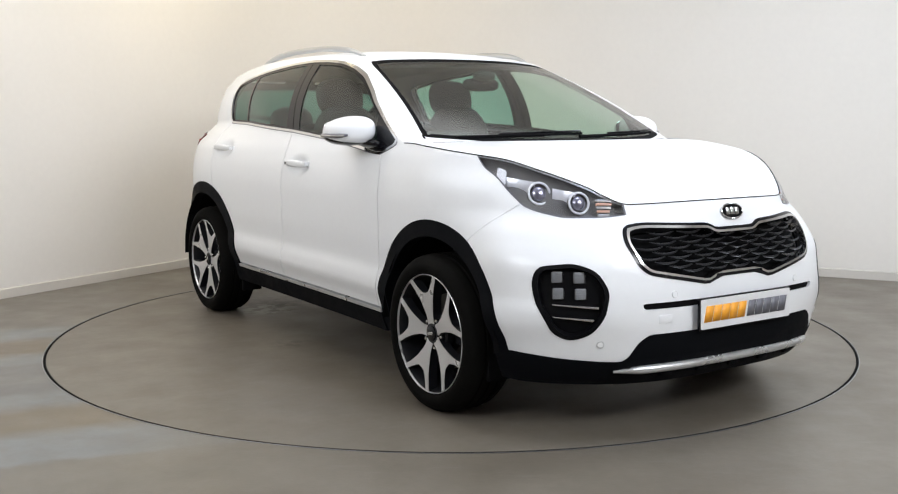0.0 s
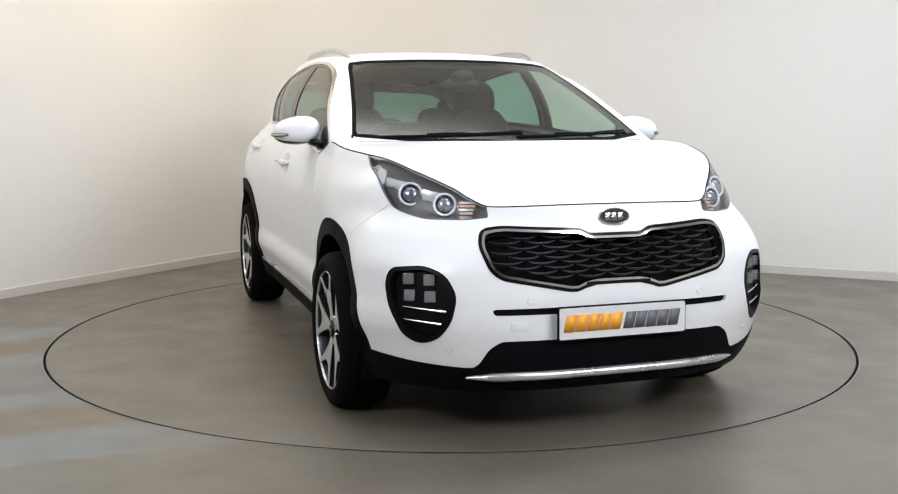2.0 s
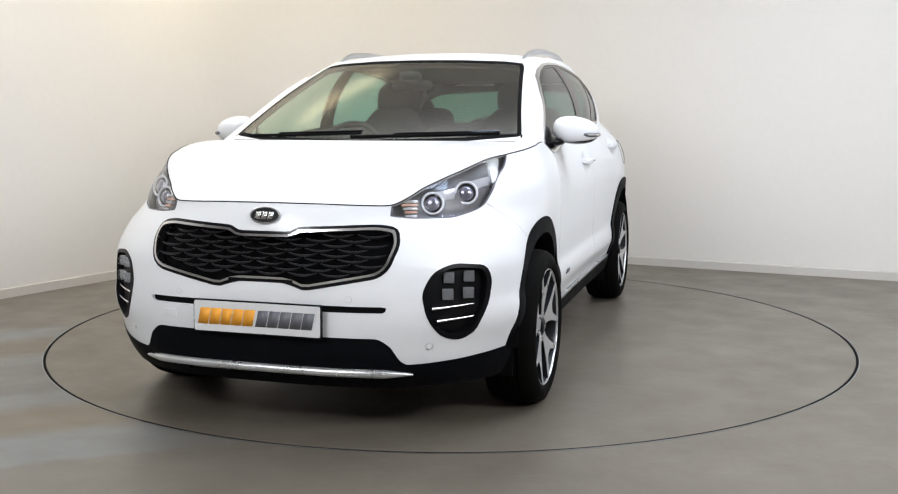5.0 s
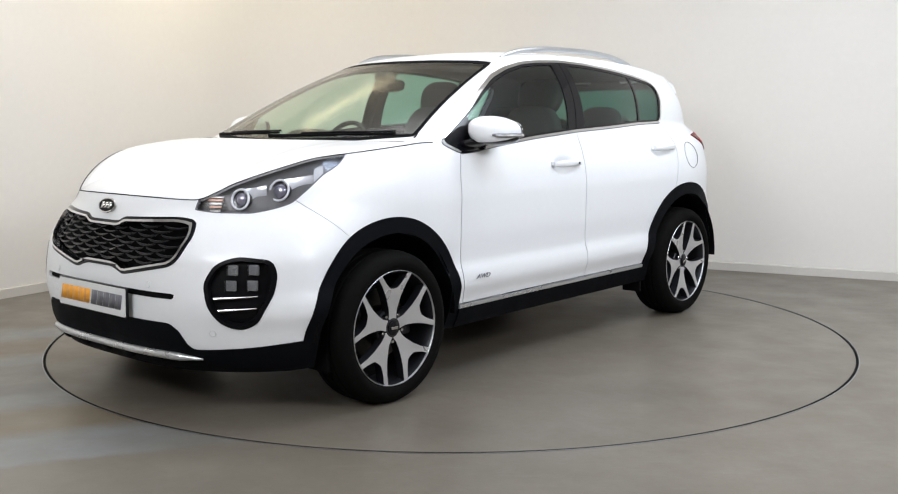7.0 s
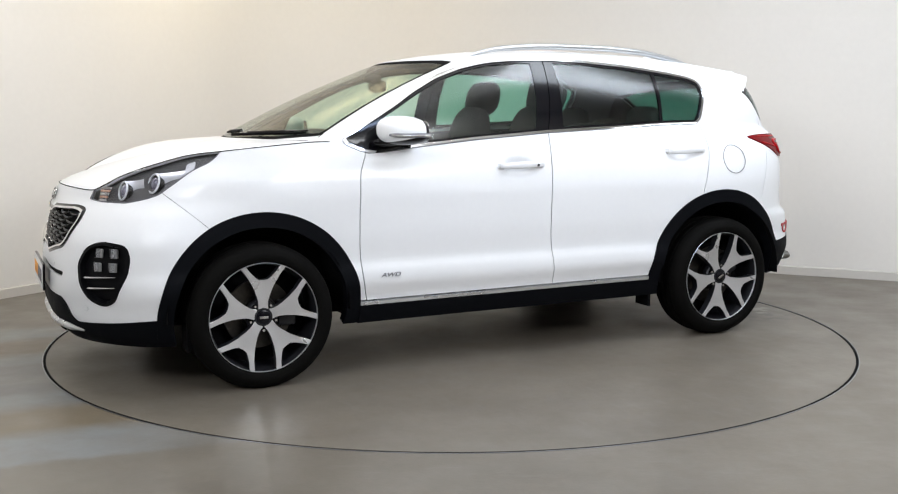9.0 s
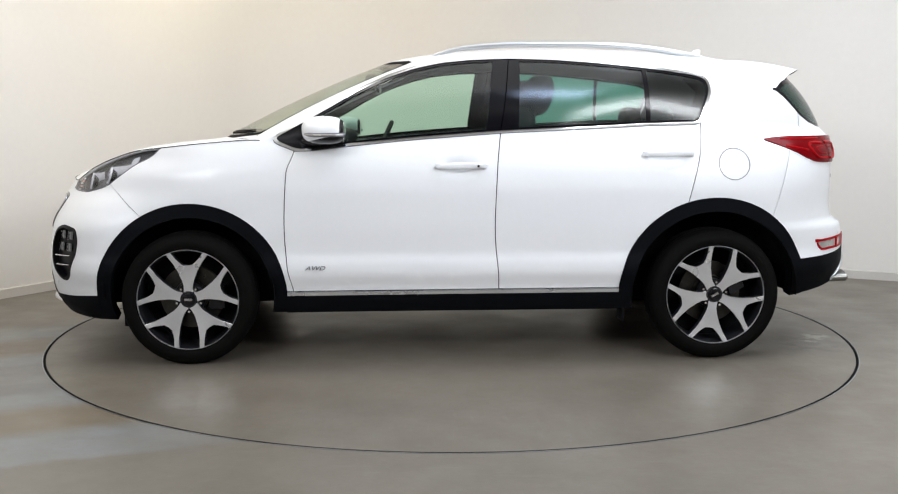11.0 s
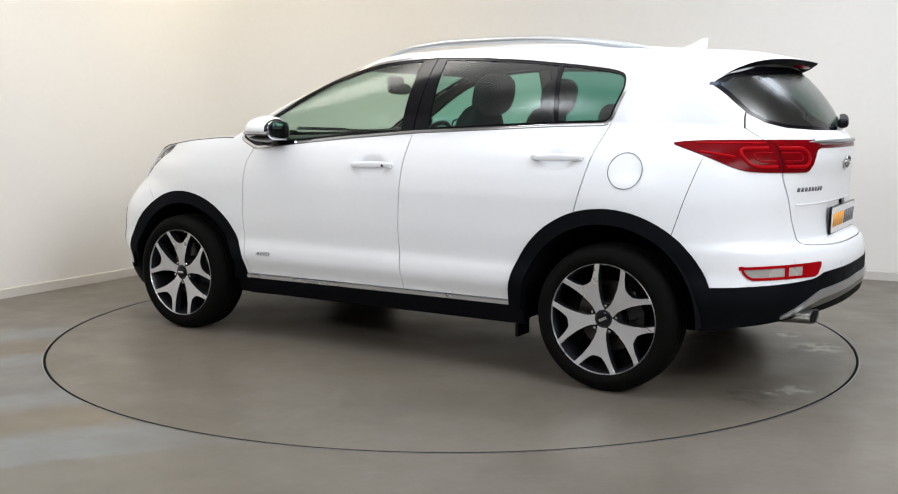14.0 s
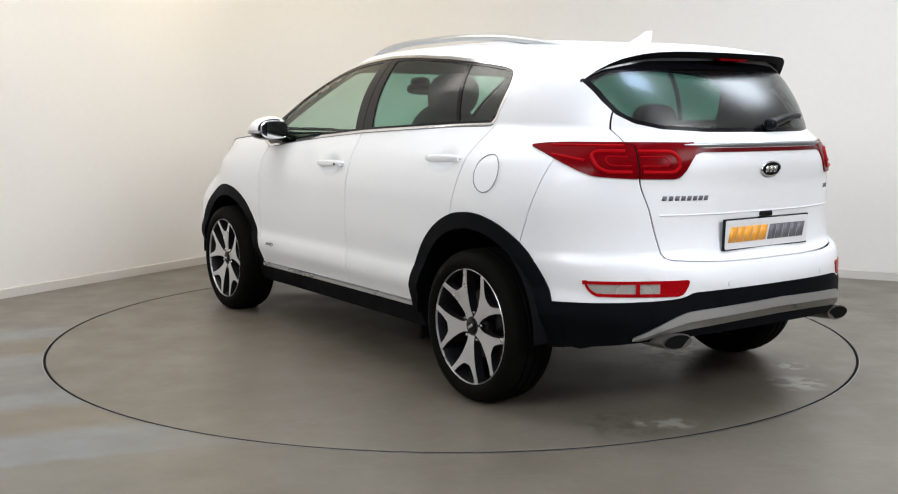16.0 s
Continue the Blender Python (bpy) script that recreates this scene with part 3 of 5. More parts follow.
def fields(co):
    """All the lines that part the skin, as values that change sign on them."""
    x, y, z = np.abs(co[:, 0]), co[:, 1], co[:, 2]
    q = y - x
    d = {}
    d["windows"] = SIDE_WINDOWS(y, z)
    d["arch_f"], d["arch_r"] = np.hypot(y + 1.318, (z - .335)), np.hypot(y - 1.332, (z - .342))
    d["screen"] = np.where(y < .1, WINDSCREEN(x, z), 1.0)
    d["rear_window"] = np.where(y > 1.5, REAR_WINDOW(x, z), 1.0)
    d["grille"] = np.where(y < -1.5, GRILLE(x, z), 1.0)
    d["fog"] = np.where(y < -1.4, FOG(x, z), 1.0)
    d["slot"] = np.where(y < -1.5, SLOT(x, z), 1.0)
    d["black"] = z - np.where(y < -1.4, BLACK_F(x), np.where(y > 1.4, BLACK_R(x), .345 + .006 * y))
    d["sill_strip"] = z - (.361 + .006 * y)
    d["headlamp"] = np.maximum(np.maximum(LAMP_LOW(y) - z, .462 - x), y + 1.462)
    d["tail_lamp"] = np.where(y > 1.4, np.maximum(np.maximum(TAIL_LO(q) - z, z - TAIL_HI(q)), .815 - q), 1.0)
    d["tail_lo"], d["tail_hi"] = np.where(y > 1.4, z - TAIL_LO(q), 1.0), np.where(y > 1.4, TAIL_HI(q) - z, 1.0)
    d["tail_tip"] = np.where(y > 1.4, q - .815, -1.0)
    d["reflector"] = np.where(y > 1.4, REFLECTOR_R(q, z), 1.0)
    d["shut_1"], d["shut_2"], d["shut_3"] = y - SHUT_1(z), y - SHUT_2(z), y - SHUT_3(z)
    d["bumper_f"] = (y + 1.722) * .66 + (z - .886) * .75
    d["bumper_r"] = (y - 1.728) * .955 - (z - 1.045) * .295
    d["gate"] = np.where(y > 1.5, np.maximum(x - GATE(z), .668 + .012 * (x / .5) ** 4 - z), 1.0)
    d["fuel"] = np.hypot(y - 1.418, z - 1.0) - .079
    d["skid_f"] = np.where(y < -1.5, np.maximum(np.maximum(z - .298, .268 - z), x - .56), 1.0)
    d["skid_r"] = np.where(y > 1.5, np.maximum(np.maximum(z - SKID_R_HI(x), SKID_R_LO(x) - z), x - .64), 1.0)
    d["skid_mid"] = np.where(y > 1.5, z - .45 * SKID_R_HI(x) - .55 * SKID_R_LO(x), 1.0)
    d["pillar_a"], d["pillar_b"] = y - (.165 + .12 * (z - 1.16)), y - (.330 + .05 * (z - 1.16))
    d["bar_a"], d["bar_b"] = y - (1.000 - .05 * (z - 1.2)), y - (1.022 - .05 * (z - 1.2))
    d["sail"] = y - (-.735 + .36 * (z - 1.07))
    d["rear_top"] = np.where(y > 1.5, z - (1.435 - .03 * (x / .6) ** 2), -1.0)
    return d


CUTS = (("windows", 0, (0, 3)), ("windows", .013, (0, 3)), ("windows", -.011, (0, 3)), ("arch_f", .475, (0,)), ("arch_f", .405, (0,)), ("arch_r", .49, (0,)), ("arch_r", .42, (0,)),
        ("screen", 0, (2,)), ("screen", -.017, (2,)), ("rear_window", 0, (0, 4)), ("rear_window", -.016, (0, 4)), ("grille", 0, (0,)), ("grille", -.012, (0,)), ("grille", -.021, (0,)),
        ("fog", 0, (0,)), ("fog", -.014, (0,)), ("slot", 0, (0,)), ("black", 0, (0,)), ("sill_strip", 0, (0,)), ("sill_strip", .006, (0,)), ("headlamp", 0, (0,)), ("headlamp", -.005, (0,)), ("tail_lo", 0, (0,)), ("tail_hi", 0, (0,)), ("tail_tip", 0, (0,)), ("reflector", 0, (0,)),
        ("reflector", -.012, (0,)), ("shut_1", GAP, (0,)), ("shut_1", -GAP, (0,)), ("shut_2", GAP, (0, 3)), ("shut_2", -GAP, (0, 3)), ("shut_3", GAP, (0,)), ("shut_3", -GAP, (0,)),
        ("bumper_f", 0, (0,)), ("bumper_f", .0025, (0,)), ("bumper_r", 0, (0,)), ("bumper_r", .003, (0,)), ("gate", GAP, (0, 4)), ("gate", -GAP, (0, 4)), ("fuel", 0, (0,)), ("rear_top", 0, (0, 4)),
        ("skid_f", 0, (0,)), ("skid_r", 0, (0,)), ("skid_mid", 0, (0,)), ("pillar_a", 0, (0, 3)), ("pillar_b", 0, (0, 3)), ("bar_a", 0, (0, 3)), ("bar_b", 0, (0, 3)), ("sail", 0, (0, 3)))


def part_face(f, p, q):
    """Splits a face between two of its corners; both halves."""
    try:
        return f, bmesh.utils.face_split(f, p, q)[0]
    except (ValueError, TypeError):
        return (f,)


def cut(bm, name, at, tags):
    """Cuts the faces along the line on which a field takes a value."""
    bm.verts.index_update()
    co = np.array([v.co[:] for v in bm.verts])
    val = fields(co)[name] - at
    val[np.abs(val) < 2e-5] = 2e-5
    fresh = set()
    for e in list(bm.edges):
        a, b = val[e.verts[0].index], val[e.verts[1].index]
        if a * b < 0 and abs(a) < .3 and abs(b) < .3 and any(f.material_index in tags for f in e.link_faces):
            fresh.add((e, a / (a - b)))
    made = set()
    for e, t in fresh:
        made.add(bmesh.utils.edge_split(e, e.verts[0], min(max(t, .002), .998))[1])
    for f in {f for v in made for f in v.link_faces}:
        if f.material_index in tags:
            hits = [v for v in f.verts if v in made]
            if len(hits) == 2:
                part_face(f, hits[0], hits[1])
            elif len(hits) == 4:
                def off(pairs):
                    mids = np.array([((p.co + q.co) / 2)[:] for p, q in pairs])
                    return np.abs(fields(mids)[name] - at).sum()
                ways = (((hits[0], hits[1]), (hits[2], hits[3])), ((hits[1], hits[2]), (hits[3], hits[0])))
                best = min(ways, key=off)
                rest = part_face(f, *best[0])
                for g in rest:
                    if best[1][0] in g.verts and best[1][1] in g.verts:
                        part_face(g, *best[1])
                        break


def kind_of(d, y, x, z, tag):
    """Which panel a face belongs to; None for a gap or an opening."""
    if tag == 1:
        return "bonnet"
    if tag == 5:
        return "roof"
    if tag == 2:
        return "windscreen" if d["screen"] < -.017 else "screen_surround" if d["screen"] < 0 else "frame"
    if d["arch_f"] < .405 or d["arch_r"] < .42:
        return None
    if d["rear_window"] < 0 and y > 1.5 and tag in (0, 4):
        return "rear_window" if d["rear_window"] < -.016 and d["rear_top"] < 0 else "rear_surround"
    if d["windows"] < .013 and tag in (0, 3):
        if d["windows"] > 0:
            return "window_trim"
        if d["windows"] > -.011 or d["sail"] < 0 or 0 < d["pillar_a"] and d["pillar_b"] < 0 or 0 < d["bar_a"] and d["bar_b"] < 0:
            return None if abs(d["shut_2"]) < GAP else "window_frame"
        return "front_window" if d["pillar_a"] < 0 else "rear_door_window" if d["bar_a"] < 0 else "quarter_window"
    if tag == 3:
        return "frame"
    if tag == 4:
        return None if abs(d["gate"]) < GAP and z < 1.38 else "tailgate" if d["gate"] < 0 else "quarter_panel"
    if d["arch_f"] < .475 and z < .9 or d["arch_r"] < .49 and z < .9:
        if y < -1.9 or y > 1.95:
            return "lower_bumper_f" if y < 0 else "lower_bumper_r"
        return "arch_f" if y < 0 else "arch_r"
    if y < -1.3:
        if d["skid_f"] < 0:
            return "skid_f"
        if d["headlamp"] < 0:
            return "headlamp" if d["headlamp"] < -.005 else "headlamp_edge"
        if d["grille"] < 0:
            return "grille_surround" if d["grille"] > -.012 else "grille_chrome" if d["grille"] > -.021 else "grille"
        if d["fog"] < 0:
            return "fog"
        if d["slot"] < 0:
            return "slot"
        if d["black"] < 0:
            return "lower_bumper_f"
        if 0 < d["bumper_f"] < .0025 and z < .93:
            return None
        return "front_bumper" if d["bumper_f"] < 0 and not (z > .9 and y > -1.75) else "fender"
    if y > 1.4:
        if d["skid_r"] < 0:
            return "skid_r"
        if d["tail_lamp"] < 0:
            return "tail_lamp" if abs(d["gate"]) > GAP else None
        if d["reflector"] < 0:
            return "reflector" if d["reflector"] < -.012 else "reflector_edge"
        if d["black"] < 0:
            return "lower_bumper_r"
        if abs(d["gate"]) < GAP:
            return None
        if d["gate"] < 0:
            return "tailgate"
        if 0 < d["bumper_r"] < .003 and z < 1.06:
            return None
        if d["bumper_r"] > 0 and z < 1.06:
            return "rear_bumper"
    if d["black"] < 0:
        return "sill"
    if 0 < d["sill_strip"] < .006 and abs(y) < .9:
        return None
    if d["sill_strip"] < 0 and abs(y) < .9:
        return "sill_strip"
    if abs(d["shut_1"]) < GAP or abs(d["shut_2"]) < GAP or (abs(d["shut_3"]) < GAP and z < 1.215):
        return None
    if d["shut_1"] < 0:
        return "fender"
    if d["shut_3"] > 0:
        return "fuel_flap" if d["fuel"] < 0 else "quarter_panel"
    return "front_door" if d["shut_2"] < 0 else "rear_door"


def skin():
    """Panel by panel: points, normals and faces of the left half."""
    bm = half_shell()
    for c in CUTS:
        cut(bm, *c)
    bm.normal_update()
    # turn every face outwards
    for f in bm.faces:
        c = f.calc_center_median()
        ref = Vector((c.x, c.y - max(-1.2, min(1.2, c.y)), c.z - .75 if c.z > .9 else 0))
        if f.normal.dot(ref) < 0:
            f.normal_flip()
    bm.normal_update()
    bm.verts.index_update()
    centres = np.array([f.calc_center_median()[:] for f in bm.faces])
    d = fields(centres)
    keys = list(d)
    table = np.stack([d[k] for k in keys], 1)
    panels = {}
    for f, c, row in zip(bm.faces, centres, table):
        k = kind_of(dict(zip(keys, row)), c[1], abs(c[0]), c[2], f.material_index)
        if k == "frame":
            k = "side_frame"
        panels.setdefault(k or "gap", []).append([v.index for v in f.verts])
    pts, nor = np.array([v.co[:] for v in bm.verts]), np.array([v.normal[:] for v in bm.verts])
    on = np.abs(pts[:, 0]) < 1e-4
    nor[on, 0] = 0
    bm.free()
    return pts, nor, panels


POINTS, NORMALS, PANELS = skin()


def panel(names, material, parent, sides="both", name=None, label="", out=0.0, lip=0.012, keep=None, shift=(0, 0, 0)):
    """Panels of the skin as one mesh: left, right or both halves, moved out along the normals, with a folded-in edge."""
    faces = [f for n in ([names] if isinstance(names, str) else names) for f in PANELS.get(n, [])]
    if keep:
        faces = [f for f in faces if keep(POINTS[f].mean(0))]
    verts, norms, polys, index = [], [], [], {}

    def add(p, n, key):
        if key not in index:
            index[key] = len(verts)
            verts.append(p), norms.append(n)
        return index[key]
    for sgn in ((1,) if sides == "left" else (-1,) if sides == "right" else (1, -1)):
        flip = np.array([sgn, 1, 1])
        count = {}
        for f in faces:
            ids = []
            for i in f:
                middle = abs(POINTS[i][0]) < 1e-4
                ids.append(add((POINTS[i] + NORMALS[i] * out + np.array(shift)) * flip, NORMALS[i] * flip, (i, 1 if middle else sgn)))
            polys.append(ids if sgn > 0 else ids[::-1])
            for a, b in zip(f, f[1:] + f[:1]):
                e = (min(a, b), max(a, b))
                count[e] = (count[e][0] + 1, a, b) if e in count else (1, a, b)
        if lip:
            for (_, _), (c, a, b) in count.items():
                if c == 1 and not (abs(POINTS[a][0]) < 1e-4 and abs(POINTS[b][0]) < 1e-4):
                    edge = POINTS[b] - POINTS[a]
                    face_n = np.cross(edge, NORMALS[a])
                    face_n = face_n / (np.linalg.norm(face_n) + 1e-9)
                    ids = []
                    for i, depth in ((b, 0), (a, 0), (a, lip), (b, lip)):
                        ids.append(len(verts))
                        verts.append((POINTS[i] + NORMALS[i] * (out - depth)) * flip), norms.append(face_n * flip)
                    polys.append(ids if sgn > 0 else ids[::-1])
    return mesh_object(name or names, verts, polys, material, parent, label, normals=norms)
def on_skin(x, z, front=True, out=0.0):
    """A point of the nose or tail at that half width and height, and its outward normal."""
    ends, sq, c = (NOSE, SQUARE_F, FRONT_C) if front else (TAIL, SQUARE_R, REAR_C)

    def at(x, z):
        a, y = abs(x), float(ends(z))
        for _ in range(30):
            w = float(half_width(y, z))
            n = float(sq(z))
            bulge = .05 * math.exp(-(((y + 1.80) / .12) ** 2) / 2) * float(FLARE(z)) * min(1, a / .5) if front else 0
            y = .5 * y + .5 * (c + (float(ends(z)) - c) * max(1 - min(max(a - bulge, 0) / w, 1) ** n, 0) ** (1 / n))
        return Vector((x, y, z))
    p = at(x, z)
    n = (at(x + .004, z) - at(x - .004, z)).cross(at(x, z + .004) - at(x, z - .004)).normalized()
    if (n.y > 0) == front:
        n = -n
    return p + n * out, n


def facing(p, n):
    """A pose at p with z along n and y upwards."""
    z = n.normalized()
    x = Vector((0, 0, 1)).cross(z).normalized()
    y = z.cross(x)
    return Matrix.Translation(p) @ Matrix((x, y, z)).transposed().to_4x4()


def disc(r, depth, m, bevel=0.0, n=24, squash=1.0):
    return prism([(r * math.cos(k * TAU / n), r * squash * math.sin(k * TAU / n)) for k in range(n)], depth, m, bevel)


def ring(r, thick, m, n=36, squash=1.0):
    bm = bmesh.new()
    rows = []
    for k in range(n):
        a = k * TAU / n
        rows.append([bm.verts.new(((r + thick * math.cos(b * TAU / 8)) * math.cos(a), (r * squash + thick * math.cos(b * TAU / 8)) * math.sin(a), thick * math.sin(b * TAU / 8))) for b in range(8)])
    for k in range(n):
        for b in range(8):
            bm.faces.new((rows[k][b], rows[(k + 1) % n][b], rows[(k + 1) % n][(b + 1) % 8], rows[k][(b + 1) % 8]))
    bmesh.ops.transform(bm, matrix=m, verts=bm.verts)
    return bm


def join(*bms):
    """Several bmeshes as one."""
    out = bmesh.new()
    for b in bms:
        me = bpy.data.meshes.new("joined")
        b.to_mesh(me)
        b.free()
        out.from_mesh(me)
        bpy.data.meshes.remove(me)
    return out


def flipped(bm):
    bmesh.ops.transform(bm, matrix=Matrix.Diagonal((-1, 1, 1, 1)), verts=bm.verts)
    bmesh.ops.reverse_faces(bm, faces=bm.faces)
    return bm


def trim_line(s):
    """The line on the skin just under the strip below the side windows."""
    t = np.linspace(0, TAU, 181)
    a = np.arctan2(.2 * np.sin(t), np.cos(t))
    lo, hi = np.full(181, .02), np.full(181, 1.4)
    for _ in range(20):
        r = (lo + hi) / 2
        inside = SIDE_WINDOWS(.25 + r * np.cos(a), 1.33 + r * np.sin(a)) < .014
        lo, hi = np.where(inside, r, lo), np.where(inside, hi, r)
    return [Vector((s * (float(half_width(y, z)) + .001), y, z)) for y, z in zip(.25 + lo * np.cos(a), 1.33 + lo * np.sin(a)) if z < 1.215 and y < 1.28]


def body_panels(car):
    panel("bonnet", PAINT, car, name="bonnet", label="smooth white bonnet")
    panel("roof", PAINT, car, name="roof")
    line = [Vector((-p.x, p.y, p.z)) for p in SEAM[:0:-1]] + SEAM
    part("bonnet_seam", tube([p + Vector((0, 0, .0005)) for p in line], .0024, 6), MATTBLACK, car, "dark gap round the bonnet")
    panel("front_bumper", PAINT, car, name="front_bumper", label="white front bumper")
    panel("lower_bumper_f", CLAD, car, name="lower_bumper", label="black textured plastic lower bumper", out=.004)
    panel("rear_bumper", PAINT, car, name="rear_bumper", label="white rear bumper")
    panel("lower_bumper_r", CLAD, car, name="lower_bumper", label="black textured plastic lower rear bumper", out=.004)
    panel("skid_f", CLAD, car, name="chin", label="black plastic chin", out=.004)
    pts = [on_skin(-.57 + 1.14 * k / 50, .284 - .010 * (abs(k - 25) / 25) ** 6, True, .004)[0] for k in range(51)]
    part("skid_plate", tube(pts, lambda u: .021 * min(1, .25 + 9 * u, .25 + 9 * (1 - u)), 14, .85), SATIN, car, "satin silver skid plate")
    def upper(c):
        return c[2] > .45 * float(SKID_R_HI(c[0])) + .55 * float(SKID_R_LO(c[0]))
    panel("skid_r", RAILSILVER, car, name="skid_plate", label="satin silver rear skid plate", out=.012, lip=.012, keep=upper)
    # the half that faces down gets a darker metal in place of shade
    panel("skid_r", PIPESTEEL, car, name="shaded_skid_underside", label="underside of the rear skid plate, coloured dull grey for its shade", out=.006, lip=.03, keep=lambda c: not upper(c))
    panel("slot", MATTBLACK, car, name="intake_slot", out=-.012)
    grille = panel("grille", MATTBLACK, car, name="grille", label="black honeycomb grille", out=-.045, lip=.0)
    panel("grille_surround", GLOSSBLACK, grille, name="surround", label="gloss black surround", out=.002, lip=.045)
    panel("grille_chrome", CHROME, grille, name="chrome_frame", label="chrome frame", out=.007, lip=.04)
    grille_ribs(grille)
    gate = panel("tailgate", PAINT, car, name="tailgate", label="white tailgate")
    panel("rear_window", REARGLASS, gate, name="rear_window", label="dark tinted rear window", lip=0)
    panel("rear_surround", GLOSSBLACK, gate, name="window_surround", out=-.001)
    panel("windscreen", SCREENGLASS, car, name="windscreen", label="curved tinted windscreen", lip=0)
    panel("screen_surround", MATTBLACK, car, name="windscreen_surround", label="black windscreen border", out=-.001)
    panel("side_frame", PAINT, car, name="pillar_frame", label="white roof pillars")
    filler = panel("gap", MATTBLACK, car, name="seam_filler", out=-.010, lip=0,
                   keep=lambda c: math.hypot(c[1] + 1.318, c[2] - .335) > .405 and math.hypot(c[1] - 1.332, c[2] - .342) > .42)
    tagged(filler, "dark seams behind the panel gaps", kind="stuff")
    for side, s in (("left", 1), ("right", -1)):
        panel("fender", PAINT, car, side, "fender")
        panel("quarter_panel", PAINT, car, side, "rear_quarter_panel")
        fd = panel("front_door", PAINT, car, side, "front_door")
        rd = panel("rear_door", PAINT, car, side, "rear_door")
        panel("front_window", SIDEGLASS, fd, side, "window", "lightly tinted door window", lip=0, out=-.004)
        panel("rear_door_window", DARKGLASS, rd, side, "window", "dark tinted door window", lip=0, out=-.004)
        panel("quarter_window", DARKGLASS, car, side, "quarter_window", "small dark tinted quarter window", lip=0, out=-.004)
        panel("window_frame", GLOSSBLACK, car, side, "window_frame", "gloss black window frame", out=-.001)
        panel("window_trim", CHROME, car, side, "window_trim", "chrome strip round the windows", out=.003)
        part("trim_gap", tube(trim_line(s), .0021, 6), GREY, car, "thin dark line under the window trim")
        panel("sill_strip", SATIN, car, side, "sill_strip", "silver strip along the sill", out=.010, lip=.02)
        panel("sill", CLAD, car, side, "sill", "black plastic sill", out=.010, lip=.03)
        panel("arch_f", CLAD, car, side, "wheel_arch", "black plastic wheel arch", out=.003, lip=.05)
        panel("arch_r", CLAD, car, side, "wheel_arch", "black plastic wheel arch", out=.009, lip=.05)
        panel("fuel_flap", PAINT, car, side, "fuel_flap") if s > 0 else panel("fuel_flap", PAINT, car, side, "rear_quarter_inset", lip=0)
        loop = [(s * (float(half_width(1.418 + .079 * math.cos(t), 1.0 + .079 * math.sin(t))) - .0004), 1.418 + .079 * math.cos(t), 1.0 + .079 * math.sin(t)) for t in (k * TAU / 48 for k in range(49))]
        if s > 0:
            part("flap_gap", tube(loop, .0019, 6), GREY, car, "thin gap round the fuel flap")
        headlamp(car, side, s)
        fog_lamp(car, side, s)
        tail = panel("tail_lamp", RED, car, side, "tail_lamp", "red wrap-round tail lamp joined by a thin strip", out=.006, lip=.02, keep=lambda c: c[0] > .385)
        panel("tail_lamp", DEEPRED, car, side, "light_strip", "thin dark red light strip", out=.004, lip=.02, keep=lambda c: c[0] <= .385)
        tail_details(tail, s)
        panel("reflector_edge", BRIGHTRED, car, side, "reflector_surround", "red border", out=.004)
        refl = panel("reflector", CLEARLAMP, car, side, "rear_fog_lamp", "clear and red low rear lamp", out=.001, keep=lambda c: c[1] - c[0] < 1.55)
        panel("reflector", BRIGHTRED, car, side, "reflector", "red reflector", out=.002, keep=lambda c: c[1] - c[0] >= 1.55)
        p, n = on_skin(s * .64, .57, False, .004)
        part("divider", boxed(-.008, -.028, -.004, .008, .028, .004, .002, facing(p, n)), BRIGHTRED, refl, "red divider")
        handle(fd, s, .035, .992)
        handle(rd, s, 1.083, 1.052)
        mirror(car, s)
        wheel_well(car, s, HUB_F)
        wheel_well(car, s, HUB_R)
        rail(car, s)


def grille_ribs(grille):
    """Rows of short curved bars, set like fish scales."""
    bm = bmesh.new()
    row = 0
    z = .822
    while z > .60:
        x = -.56 + (.0655 if row % 2 else 0)
        while x < .56:
            ok = [float(GRILLE(np.array([abs(x + d)]), np.array([z - .008]))[0]) < -.026 for d in (-.045, .045)]
            if all(ok):
                pts = []
                for k in range(7):
                    t = k / 6 * 2 - 1
                    p, n = on_skin(x + t * .058, z - .010 * (1 - t * t), True, -.013)
                    pts.append(p)
                b = tube(pts, lambda u: .0062 * (1 - .75 * abs(2 * u - 1) ** 2) + .0008, 6, .75)
                me = bpy.data.meshes.new("rib")
                b.to_mesh(me)
                b.free()
                bm.from_mesh(me)
                bpy.data.meshes.remove(me)
            x += .131
        z -= .0185
        row += 1
    part("grille_mesh", bm, RIBBLACK, grille, "scale-like gloss black bars")


